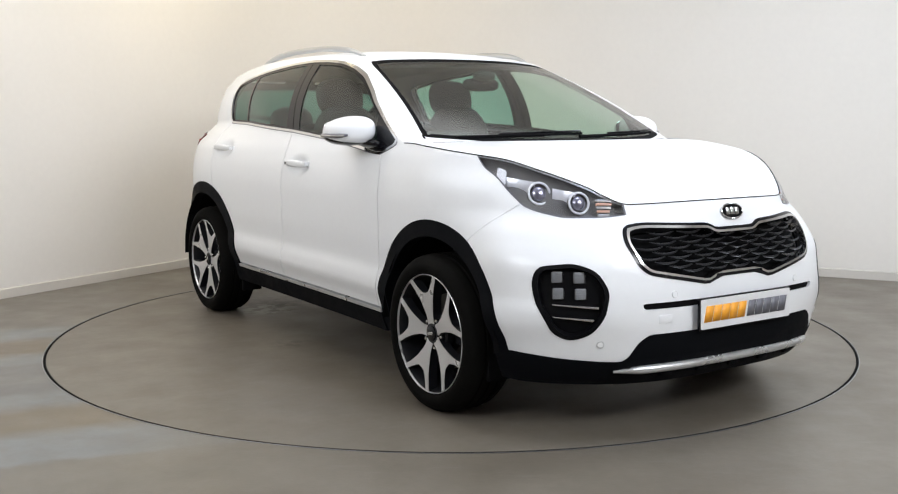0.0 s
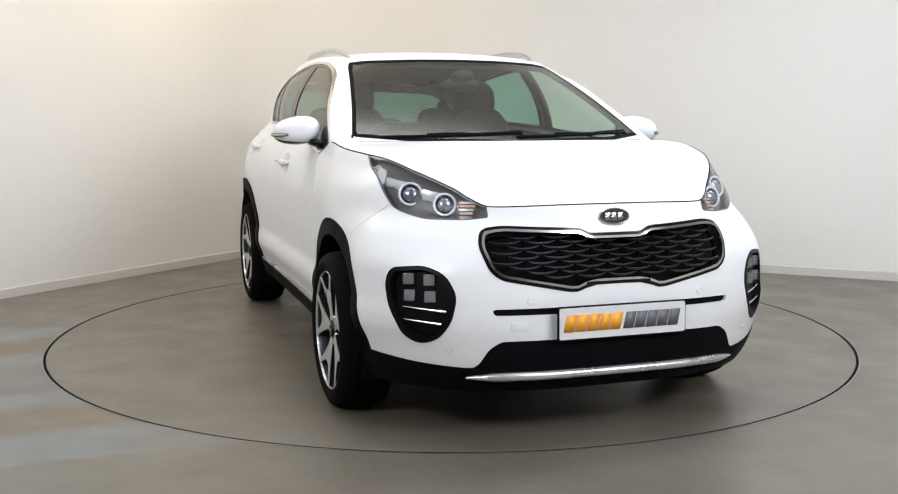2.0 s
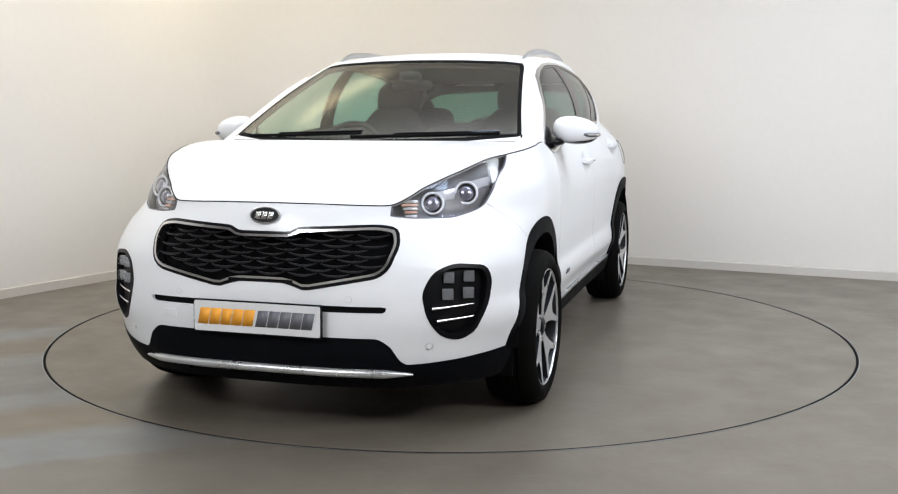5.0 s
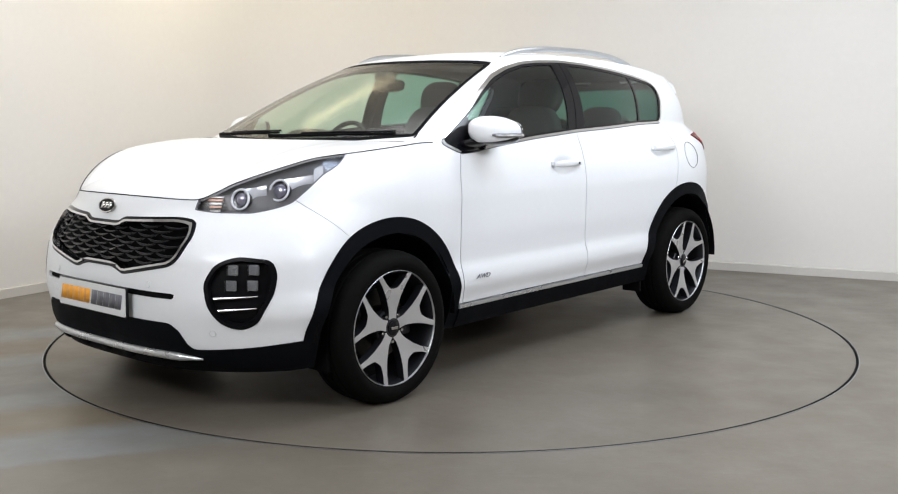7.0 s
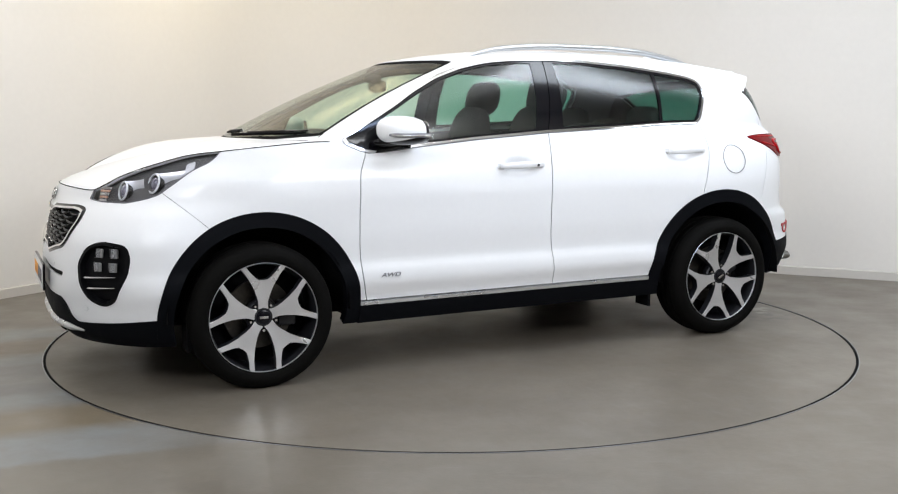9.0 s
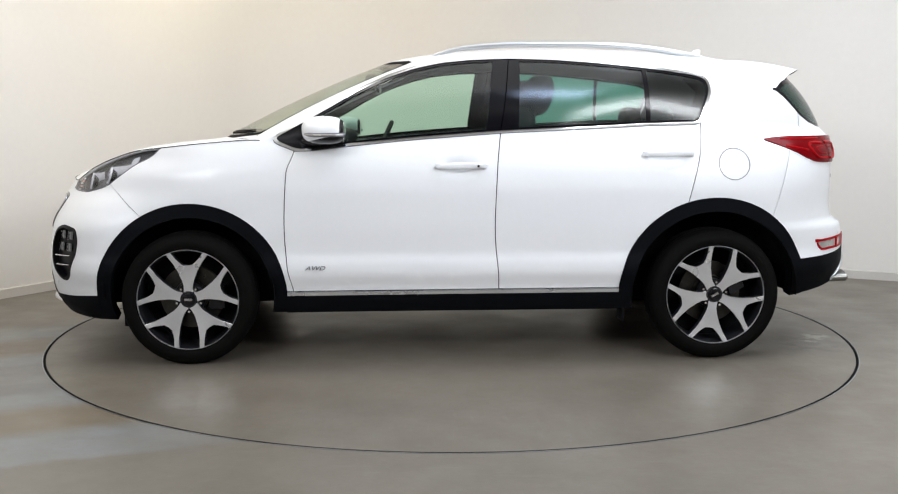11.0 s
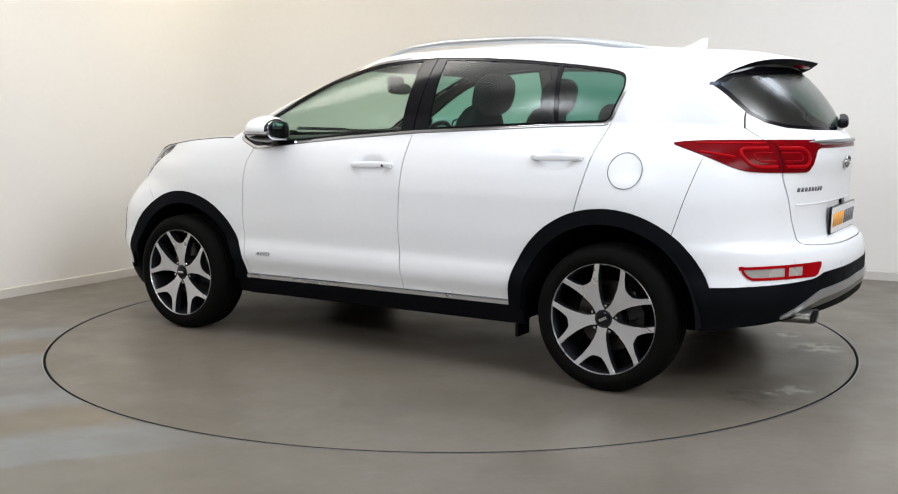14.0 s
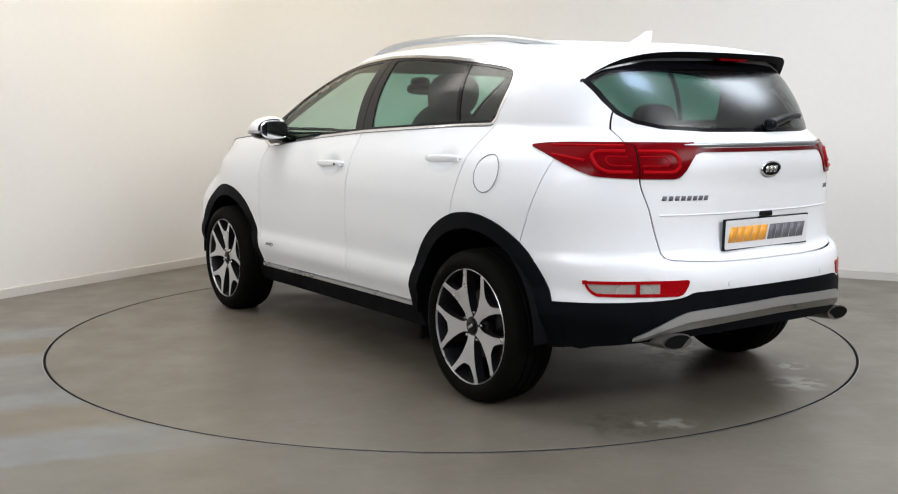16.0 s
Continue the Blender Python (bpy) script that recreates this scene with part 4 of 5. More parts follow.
def headlamp(car, side, s):
    lens = panel("headlamp", LENS, car, side, "headlamp", "swept-back clear headlamp with two projectors", lip=0, out=.002)
    panel("headlamp_edge", GREY, lens, side, "lamp_border", "thin dark border", out=.001)
    panel(["headlamp", "headlamp_edge"], BEZEL, lens, side, "lamp_bezel", "dark grey lamp interior", out=-.003, lip=0, shift=(-.020, .034, -.002))
    for x, z, r in ((.706, .952, .043), (.603, .915, .041)):
        p, n = on_skin(s * x, z, True, -.026)
        n = (n + Vector((0, -1.2, 0))).normalized()
        m = facing(p, n)
        part("projector_ring", ring(r, .0050, m), RINGWHITE, lens, "bright projector ring")
        part("projector", lathe([(-.03, 0), (-.03, r * .93), (-.004, r * .93), (-.012, r * .70), (-.014, 0)], "Z", 32), STEEL, lens).matrix_local = m
        ball = blob((0, 0, -.008), (r * .72, r * .72, .018), 2.0, 12, 24)
        bmesh.ops.transform(ball, matrix=m, verts=ball.verts)
        part("projector_lens", ball, EYE, lens, "lilac glass projector eye")
        # the bright bowl that sweeps from the ring towards the wing
        rows = bmesh.new()
        lines = []
        for j in range(9):
            t = j / 8
            q, k = on_skin(s * (x + .010 + (.080 if x > .65 else .056) * t), z + .004 + .034 * t, True, -.026 - .012 * math.sin(math.pi * t))
            tall = r * (1 - .42 * t * t)
            lines.append([rows.verts.new(q + Vector((0, 0, tall * (i / 4 - 1))) - k * (.006 * abs(i / 4 - 1) ** 2)) for i in range(9)])
        for u, v in zip(lines, lines[1:]):
            for i in range(8):
                rows.faces.new((u[i], u[i + 1], v[i + 1], v[i]))
        part("reflector_bowl", rows, REFLECTOR, lens, "bright ribbed reflector bowl beside the projector")
    for k in range(5):
        p, n = on_skin(s * (.522 + .004 * k), .918 - k * .0135, True, -.012)
        part("turn_signal", boxed(-.036 + .003 * k, -.0052, -.004, .032 - .003 * k, .0052, .004, .002, facing(p, n)), AMBER if k in (1, 3) else CLEARLAMP, lens, "orange-tinted indicator bar" if k in (1, 3) else "clear indicator bar")
    p, n = on_skin(s * .775, 1.010, True, -.022)
    mark = prism(rounded([(-.020, -.040), (.022, -.012), (.026, .036), (-.014, .022)], .008, 3), .006, facing(p, n) @ Matrix.Diagonal((s, 1, 1, 1)))
    part("side_reflector", mark, REFLECTOR, lens, "bright outer reflector")


def fog_lamp(car, side, s):
    unit = panel("fog", FOGBLACK, car, side, "fog_lamp_unit", "gloss black fog lamp housing", out=-.028, lip=0)
    panel("fog", FOGBLACK, unit, side, "housing_rim", out=.002, lip=.035, keep=lambda c: float(FOG(np.array([c[0]]), np.array([c[2]]))[0]) > -.014)
    for x in (.770, .706):
        for z in (.640, .578):
            p, n = on_skin(s * x, z, True, -.024)
            n = (n + Vector((0, -.8, 0))).normalized()
            m = facing(p, n)
            part("fog_lamp", boxed(-.021, -.021, -.004, .021, .021, .012, .006, m), FOGGLASS, unit, "square ice-cube fog light")
            part("fog_lens", boxed(-.0225, -.0225, .014, .0225, .0225, .019, .002, m), LENS, unit)
    for z, x0, x1 in ((.527, .652, .785), (.478, .668, .785)):
        pts = [on_skin(s * (x0 + (x1 - x0) * k / 6), z + .010 * k / 6, True, -.012)[0] for k in range(7)]
        part("chrome_bar", tube(pts, lambda u: .0080 * (1 - .6 * u), 8, .8), CHROME, unit, "thin chrome bar")


def tail_details(tail, s):
    def guide(path, radius, material, label, out=.004):
        pts = [on_skin(s * x, z, False, out)[0] for x, z in path]
        part("light_guide", tube(pts, radius, 8, .9), material, tail, label)

    def bend(x0, x1, z0, z1, r, n=6):
        """From x0 along z1 towards x1, round two corners, and back along z0."""
        d = 1 if x1 > x0 else -1
        out = [(x0 + (x1 - d * r - x0) * j / n, z1) for j in range(n + 1)]
        out += [(x1 - d * r + d * r * math.sin(a), z1 - r + r * math.cos(a)) for a in (math.pi / 2 * j / 5 for j in range(1, 6))]
        out += [(x1 - d * r + d * r * math.cos(a), z0 + r - r * math.sin(a)) for a in (math.pi / 2 * j / 5 for j in range(0, 6))]
        return out + [(x1 - d * r + (x0 - x1 + d * r) * j / n, z0) for j in range(1, n + 1)]
    # on the wing: nested bows; on the gate: the same, mirrored
    guide(bend(.622, .715, 1.020, 1.098, .034), .0095, BRIGHTRED, "bright red bowed light guide")
    guide(bend(.622, .685, 1.044, 1.078, .016), .0050, GUIDERED, "red inner light guide")
    guide([(.735 + .05 * j / 6, 1.062 + .022 * j / 6) for j in range(7)], .0075, BRIGHTRED, "bright red side guide")
    guide(bend(.588, .462, 1.020, 1.098, .034), .0095, BRIGHTRED, "bright red bowed light guide")
    guide(bend(.588, .500, 1.044, 1.078, .016), .0050, GUIDERED, "red inner light guide")
    guide([(.615 + .145 * j / 10, 1.121) for j in range(11)], .0055, BRIGHTRED, "bright red upper light bar")
    pts = [on_skin(s * float(GATE(1.0 + .13 * j / 8)), 1.0 + .13 * j / 8, False, .004)[0] for j in range(9)]
    part("lamp_seam", tube(pts, .003, 6), MATTBLACK, tail)


def handle(door, s, y, z):
    x = float(half_width(y, z))

    def shape(c):
        t = c.y / .135
        return Vector((s * (c.x - .010 * t * t), c.y, c.z * (1 - .25 * t * t) + .004 * t))
    grip = blob((s * (x + .020), y, z), (.014, .135, .018), 3.0, 16, 28, shape)
    part("door_handle", grip, PAINT, door, "white door handle")
    for d in (-.112, .112):
        part("handle_mount", boxed(min(s * (x - .012), s * (x + .024)), y + d - .016, z - .012, max(s * (x - .012), s * (x + .024)), y + d + .016, z + .012, .004), PAINT, door)
    if y < .5:
        part("lock", disc(.006, .003, facing((s * (x + .034), y + .085, z), Vector((s, 0, 0)))), GLOSSBLACK, door)


def mirror(car, s):
    c = Vector((s * .928, -.640, 1.160))
    half = (.105, .110, .068)

    def shape(p):
        k = p.x * s / .105
        q = Vector((p.x, p.y + .022 * k, p.z * (1 - .16 * max(k, 0)) + .010 * (1 - k)))
        q.y = min(q.y, .095 + .01 * k)
        return q

    def pieces(test):
        bm = blob(c, half, 2.6, 28, 44, shape)
        for at, no in ((Vector((0, 0, -.026)), (0, -.20, 1)), (Vector((0, .078, 0)), (0, 1, 0))):
            bmesh.ops.bisect_plane(bm, geom=bm.verts[:] + bm.edges[:] + bm.faces[:], plane_co=c + at, plane_no=no)
        bmesh.ops.delete(bm, geom=[f for f in bm.faces if not test(f.calc_center_median() - c)], context="FACES")
        return bm

    def low(p):
        return p.z - .20 * p.y < -.026
    cap = part("door_mirror", pieces(lambda p: not low(p) and p.y < .078), PAINT, car, "white door mirror cap with black lower shell")
    part("mirror_shell", pieces(lambda p: low(p) or p.y >= .078), GLOSSBLACK, cap, "black mirror housing")
    glass = blob(c + Vector((0, .097, .004)), (.088, .003, .052), 3.0, 14, 28)
    part("mirror_glass", glass, MIRRORGLASS, cap, "mirror glass")
    # the indicator strip wraps from the cap's front round its outer end
    pts = []
    for j in range(16):
        a = radians(-62 + 108 * j / 15)
        d = Vector((s * math.cos(a), math.sin(a), -.12)).normalized()
        k = sum(abs(d[i] / half[i]) ** 2.6 for i in range(3)) ** (-1 / 2.6)
        pts.append(c + shape(d * k) * 1.004)
    part("indicator_border", tube(pts, lambda u: .0115 * min(1, .5 + 4 * u), 10, .9), GREY, cap, "grey indicator border")
    part("indicator", tube([p + (p - c).normalized() * .0065 for p in pts[1:-1]], lambda u: .0065, 8, .9), CLEARLAMP, cap, "clear indicator strip")
    arm = blob((s * .826, -.690, 1.108), (.060, .080, .022), 2.5, 12, 20, lambda p: Vector((p.x, p.y, p.z + p.x * s * .22)))
    part("mirror_arm", arm, GLOSSBLACK, cap, "black mirror foot")


def wheel_well(car, s, y):
    bm = bmesh.new()
    n, r = 28, .425
    rows = []
    for x in (.905, .60, .56):
        rr = r if x > .58 else .02
        rows.append([bm.verts.new((s * x, y + rr * math.cos(a), .34 + rr * math.sin(a))) for a in ((math.pi + .06) * k / n - .03 for k in range(n + 1))])
    for a, b in zip(rows, rows[1:]):
        for k in range(n):
            bm.faces.new((a[k], a[k + 1], b[k + 1], b[k]))
    part("wheel_well", bm, MATTBLACK, car, "black wheel well lining")


def rail(car, s):
    keys = curve((-.10, 1.553), (-.03, 1.576), (.08, 1.596), (.38, 1.615), (.68, 1.616), (.97, 1.605), (1.27, 1.567), (1.46, 1.53))
    ys = np.linspace(-.10, 1.46, 40)
    across = curve((-.12, .535), (.3, .558), (.8, .545), (1.2, .505), (1.48, .45))
    pts = [(s * float(across(y)), y, float(keys(y))) for y in ys]
    part("roof_rail", tube(pts, lambda u: .018 * min(1, .45 + 4 * u, .45 + 4 * (1 - u)), 14, .9), RAILSILVER, car, "satin silver roof rail")


def wheel_meshes(car):
    """One wheel, facing +x, as wheel > tyre, barrel, brake disc, hub cap and nuts."""
    R = .336
    tyre = lathe([(-.195, .235), (-.205, .25), (-.218, .285), (-.205, .318), (-.185, .330), (-.150, R), (-.146, R - .007), (-.140, R - .007), (-.136, R), (-.108, R + .0005), (-.104, R - .007),
                  (-.096, R - .007), (-.092, R + .0005), (-.064, R), (-.060, R - .007), (-.054, R - .007), (-.050, R), (-.018, .330), (.002, .318), (.013, .295), (.016, .283), (.012, .268), (.007, .258), (.001, .2525), (-.02, .247)], "X", 96, close=True)
    spoke = [(.035, -35), (.047, -31), (.060, -22), (.075, -18), (.10, -15.8), (.15, -17.6), (.20, -21.2), (.2495, -24.4), (.2495, -18.6), (.215, -15.6), (.190, -12), (.174, -7.5), (.170, 0)]
    spoke += [(r, -a) for r, a in spoke[:-1][::-1]]
    face = bmesh.new()
    for k in range(5):
        mid = math.pi / 2 + k * TAU / 5
        top, low = [], []
        for r, a in spoke:
            t = mid + radians(a)
            dish = -.016 + .020 * min(max((r - .06) / .19, 0), 1) ** 1.3
            top.append(face.verts.new((dish, r * math.cos(t), r * math.sin(t))))
            low.append(face.verts.new((dish - .045, r * math.cos(t), r * math.sin(t))))
        f = face.faces.new(top)
        f.material_index = 0
        for i in range(len(top)):
            j = (i + 1) % len(top)
            face.faces.new((low[i], low[j], top[j], top[i])).material_index = 1
        face.faces.new(low[::-1]).material_index = 1
    bev = [e for e in face.edges if {f.material_index for f in e.link_faces} == {0, 1}]
    bmesh.ops.bevel(face, geom=bev, offset=.0022, segments=2, affect="EDGES", material=0)
    return {
        "wheel": (face, (ALLOY, ALLOYDARK), "machined five-spoke alloy wheel with dark insets"),
        "tyre": (tyre, RUBBER, "low-profile black tyre"),
        "rim_edge": (lathe([(-.010, .2485), (.003, .2490), (.0055, .2505), (.003, .2528), (-.010, .2530)], "X", 96, close=True), ALLOY, "thin bright rim edge"),
        "barrel": (lathe([(-.004, .2484), (-.016, .243), (-.05, .238), (-.19, .234), (-.19, .250), (-.004, .2520)], "X", 72, close=True), ALLOYDARK, "dark wheel barrel"),
        "hub": (lathe([(-.075, 0), (-.075, .078), (-.045, .076), (-.038, .070), (-.038, .046), (-.018, .044), (-.015, .041), (-.015, 0)], "X", 40), ALLOYDARK, "dark wheel hub"),
        "hub_cap": (lathe([(-.018, 0), (-.018, .033), (-.010, .032), (-.008, .028), (-.007, 0)], "X", 32), GLOSSBLACK, "black hub cap"),
        "brake_disc": (lathe([(-.125, 0), (-.125, .160), (-.105, .160), (-.105, .09), (-.085, .085), (-.085, 0)], "X", 48), STEEL, "steel brake disc"),
        "backing": (lathe([(-.17, 0), (-.17, .236), (-.15, .236), (-.15, 0)], "X", 40), MATTBLACK, "black backing plate"),
    }


def wheels(car):
    first = {}
    kit = wheel_meshes(car)
    for s, x, y, z, turn in ((1, .930, HUB_F, .3305, 0), (1, .914, HUB_R, .3335, 28), (-1, .930, HUB_F, .3305, 12), (-1, .914, HUB_R, .3335, 50)):
        m = pose(s * x, y, z, 0, 0, 0 if s > 0 else 180) @ pose(0, 0, 0, turn, 0, 0)
        if not first:
            for name, (bm, mat, label) in kit.items():
                first[name] = part(name, bm, mat, car if name == "wheel" else first["wheel"], label, angle=35)
            first["wheel"].matrix_local = m
            nut = part("wheel_nut", lathe([(-.045, 0), (-.045, .0085), (-.020, .0085), (-.016, .006), (-.016, 0)], "X", 12), CHROME, first["wheel"])
            first["nut"] = nut
            cal = part("brake_caliper", boxed(-.14, .085, -.06, -.07, .17, .06, .012), ALLOYDARK, first["wheel"])
            first["caliper"] = cal
            mark = part("cap_mark", boxed(-.006, -.020, -.006, -.0045, .020, .006, .0005), CHROME, first["wheel"], "small silver mark")
            first["mark"] = mark
            wheel = first["wheel"]
        else:
            wheel = again(first["wheel"], car, m)
            for name, ob in first.items():
                if name not in ("wheel", "nut"):
                    again(ob, wheel, Matrix())
        for k in range(5):
            t = math.pi / 2 + radians(36) + k * TAU / 5
            at = Matrix.Translation((0, .062 * math.cos(t), .062 * math.sin(t)))
            if wheel is first["wheel"] and k == 0:
                first["nut"].matrix_local = at
            else:
                again(first["nut"], wheel, at)


def letters(count, x0, width, gap, height, lean, bm, m, z=.0):
    """Slanted blocks in a row that stand for a maker's lettering."""
    for k in range(count):
        a = x0 + k * (width + gap)
        o = [(a - lean / 2, -height / 2), (a + width - lean / 2, -height / 2), (a + width + lean / 2, height / 2), (a + lean / 2, height / 2)]
        b = prism(o, .0012, m @ Matrix.Translation((0, 0, z)))
        me = bpy.data.meshes.new("block")
        b.to_mesh(me)
        b.free()
        bm.from_mesh(me)
        bpy.data.meshes.remove(me)
    return bm


def plate(car, p, n, name="number_plate"):
    m = facing(Vector(p), Vector(n))
    back = part(name, boxed(-.268, -.064, -.012, .268, .064, 0, .004, m), GLOSSBLACK, car, "white dealer plate with orange and grey lettering blocks")
    part("plate_face", prism(rounded([(-.262, -.058), (.262, -.058), (.262, .058), (-.262, .058)], .008, 3), .003, m), PLATE, back)
    part("orange_lettering", letters(5, -.240, .0435, .0035, .062, .014, bmesh.new(), m, .0032), ORANGE, back, "orange lettering blocks")
    part("grey_lettering", letters(5, .004, .0435, .0035, .062, .014, bmesh.new(), m, .0032), GREY, back, "grey lettering blocks")


def badge(parent, p, n, w=.060):
    m = facing(Vector(p), Vector(n))
    b = part("badge", disc(w, .006, m, .002, 36, .5), FOGBLACK, parent, "oval black and chrome badge")
    part("badge_rim", ring(w, .0035, m @ Matrix.Translation((0, 0, .004)), 40, .5), CHROME, b, "chrome rim")
    part("badge_mark", letters(3, -w * .62, w * .34, w * .09, w * .46, .004, bmesh.new(), m, .0062), CHROME, b, "chrome blocks")


def written(text, size, m, material, parent, name, lean=0.0, wide=1.0):
    """Raised lettering in the built-in font, as a mesh."""
    c = bpy.data.curves.new(name, "FONT")
    c.body, c.size, c.extrude, c.shear, c.align_x, c.align_y = text, size, .0012, lean, "CENTER", "CENTER"
    tmp = new("lettering", c)
    me = bpy.data.meshes.new_from_object(tmp.evaluated_get(bpy.context.evaluated_depsgraph_get()))
    bpy.data.objects.remove(tmp)
    me.materials.clear()
    me.materials.append(material)
    me.transform(m @ Matrix.Diagonal((wide, 1, 1, 1)))
    ob = new(name, me)
    ob.parent = parent
    return ob


def tail_things(car):
    # the spoiler: top skin, trailing edge and black underside
    nx, ns = 36, 12

    def sheet(drop, back):
        rows = []
        for i in range(nx + 1):
            u = i / nx * 2 - 1
            line = []
            for k in range(ns + 1):
                t = k / ns
                xr, xt = .545 * u, .615 * u
                root = Vector((xr, 1.56 - .03 * u * u, float(ROOF_Z(1.56)) + .006 - .055 * abs(u) ** 2.6))
                tip = Vector((xt, 1.985 - .272 * abs(u) ** 3 - back, 1.497 - .110 * abs(u) ** 7))
                p = root.lerp(tip, t)
                p.z += .014 * math.sin(math.pi * t) * (1 - abs(u) ** 3) - drop * t**1.2 - (.03 if drop else 0) * (1 - t)
                line.append(p)
            rows.append(line)
        return rows

    def grid(rows, bm=None):
        bm = bm or bmesh.new()
        vs = [[bm.verts.new(p) for p in r] for r in rows]
        for a, b in zip(vs, vs[1:]):
            for k in range(len(a) - 1):
                bm.faces.new((a[k], a[k + 1], b[k + 1], b[k]))
        return bm
    top, low = sheet(0, 0), sheet(.024, .035)
    sp = part("spoiler", grid(top), PAINT, car, "white roof spoiler with black underside")
    under = grid(low)
    grid([[t[-1], l[-1]] for t, l in zip(top, low)], under)
    part("spoiler_underside", under, MATTBLACK, sp, "black underside")
    for row in (top[0], top[-1]):
        part("spoiler_seam", tube([p + Vector((0, 0, .001)) for p in row[:-1]], .0022, 6), GREY, sp, "thin gap beside the spoiler")
    part("brake_lamp", boxed(-.085, 1.925, 1.466, .085, 1.965, 1.476, .003), RED, sp, "red high brake lamp")
    # aerial
    fin = prism([(-.10, 0), (.075, 0), (.085, .058), (.06, .060), (.0, .030)], .022, Matrix.Translation((-.011, 1.40, float(ROOF_Z(1.42)) - .006)) @ Matrix(((0, 0, 1, 0), (1, 0, 0, 0), (0, 1, 0, 0), (0, 0, 0, 1))), .006)
    part("aerial_fin", fin, PAINT, car, "white shark-fin aerial")
    # rear wiper
    p0, p1 = on_skin(-.03, 1.19, False, .03)[0], on_skin(-.27, 1.225, False, .03)[0]
    w = part("rear_wiper", tube([p0.lerp(p1, k / 8) + Vector((0, .006 * math.sin(math.pi * k / 8), .008 * math.sin(math.pi * k / 8))) for k in range(9)], lambda u: .026 * (1 - .45 * u), 10, .8), FOGBLACK, car, "black rear wiper")
    part("wiper_pivot", blob(p0, (.028, .026, .024), 2.4, 10, 18), FOGBLACK, w)
    # bright line over the light strip, badges, plate
    pts = [on_skin(-.43 + .86 * k / 30, 1.1245, False, .003)[0] for k in range(31)]
    part("tailgate_trim", tube(pts, lambda u: .0095 * min(1, .3 + 8 * u, .3 + 8 * (1 - u)), 10), BARSILVER, car, "thin chrome line above the light strip")
    p, n = on_skin(0, 1.026, False, .002)
    badge(car, p, n, .058)
    p, n = on_skin(0, .765, False, .014)
    plate(car, p, Vector((0, 1, -.03)), "rear_plate")
    b = bmesh.new()
    for k in range(8):
        p, n = on_skin(.328 + .2 * (k + .5) / 8, .919, False, .001)
        letters(1, -.009, .018, 0, .018, .004, b, facing(p, n))
    part("model_lettering", b, GREY, car, "grey metal model lettering blocks")
    b = bmesh.new()
    for k in range(3):
        p, n = on_skin(-.52 + .022 * k, .935, False, .001)
        letters(1, -.008, .016, 0, .018, .002, b, facing(p, n))
    part("model_lettering", b, GREY, car, "small grey metal lettering blocks")
    part("gate_handle", boxed(-.035, 2.135, .832, .035, 2.163, .852, .004), GLOSSBLACK, car, "black tailgate handle")
    pts = [on_skin(-.53 + 1.06 * k / 30, .853, False, .0005)[0] for k in range(31)]
    part("tailgate_crease", tube(pts, .0035, 6), PAINT, car, "crease across the tailgate")
    for s in (1, -1):
        pts = [Vector((s * .49, 1.85, .350)), Vector((s * .505, 2.0, .356)), Vector((s * .515, 2.10, .364)), Vector((s * .518, 2.165, .368))]
        pipe = part("exhaust_pipe", tube(pts, lambda u: .066 + .012 * u, 24, .40), PIPESTEEL, car, "oval bright exhaust tip")
        part("exhaust_mouth", disc(.070, .003, Matrix.Translation((s * .518, 2.1645, .368)) @ pose(0, 0, 0, -90, 0, 0), 0, 24, .37), MATTBLACK, pipe)
        for x in (.29, .60):
            p, n = on_skin(s * x, .585 if x < .5 else .62, False, .001)
            part("parking_sensor", disc(.011, .002, facing(p, n), .0008), PAINT, car)


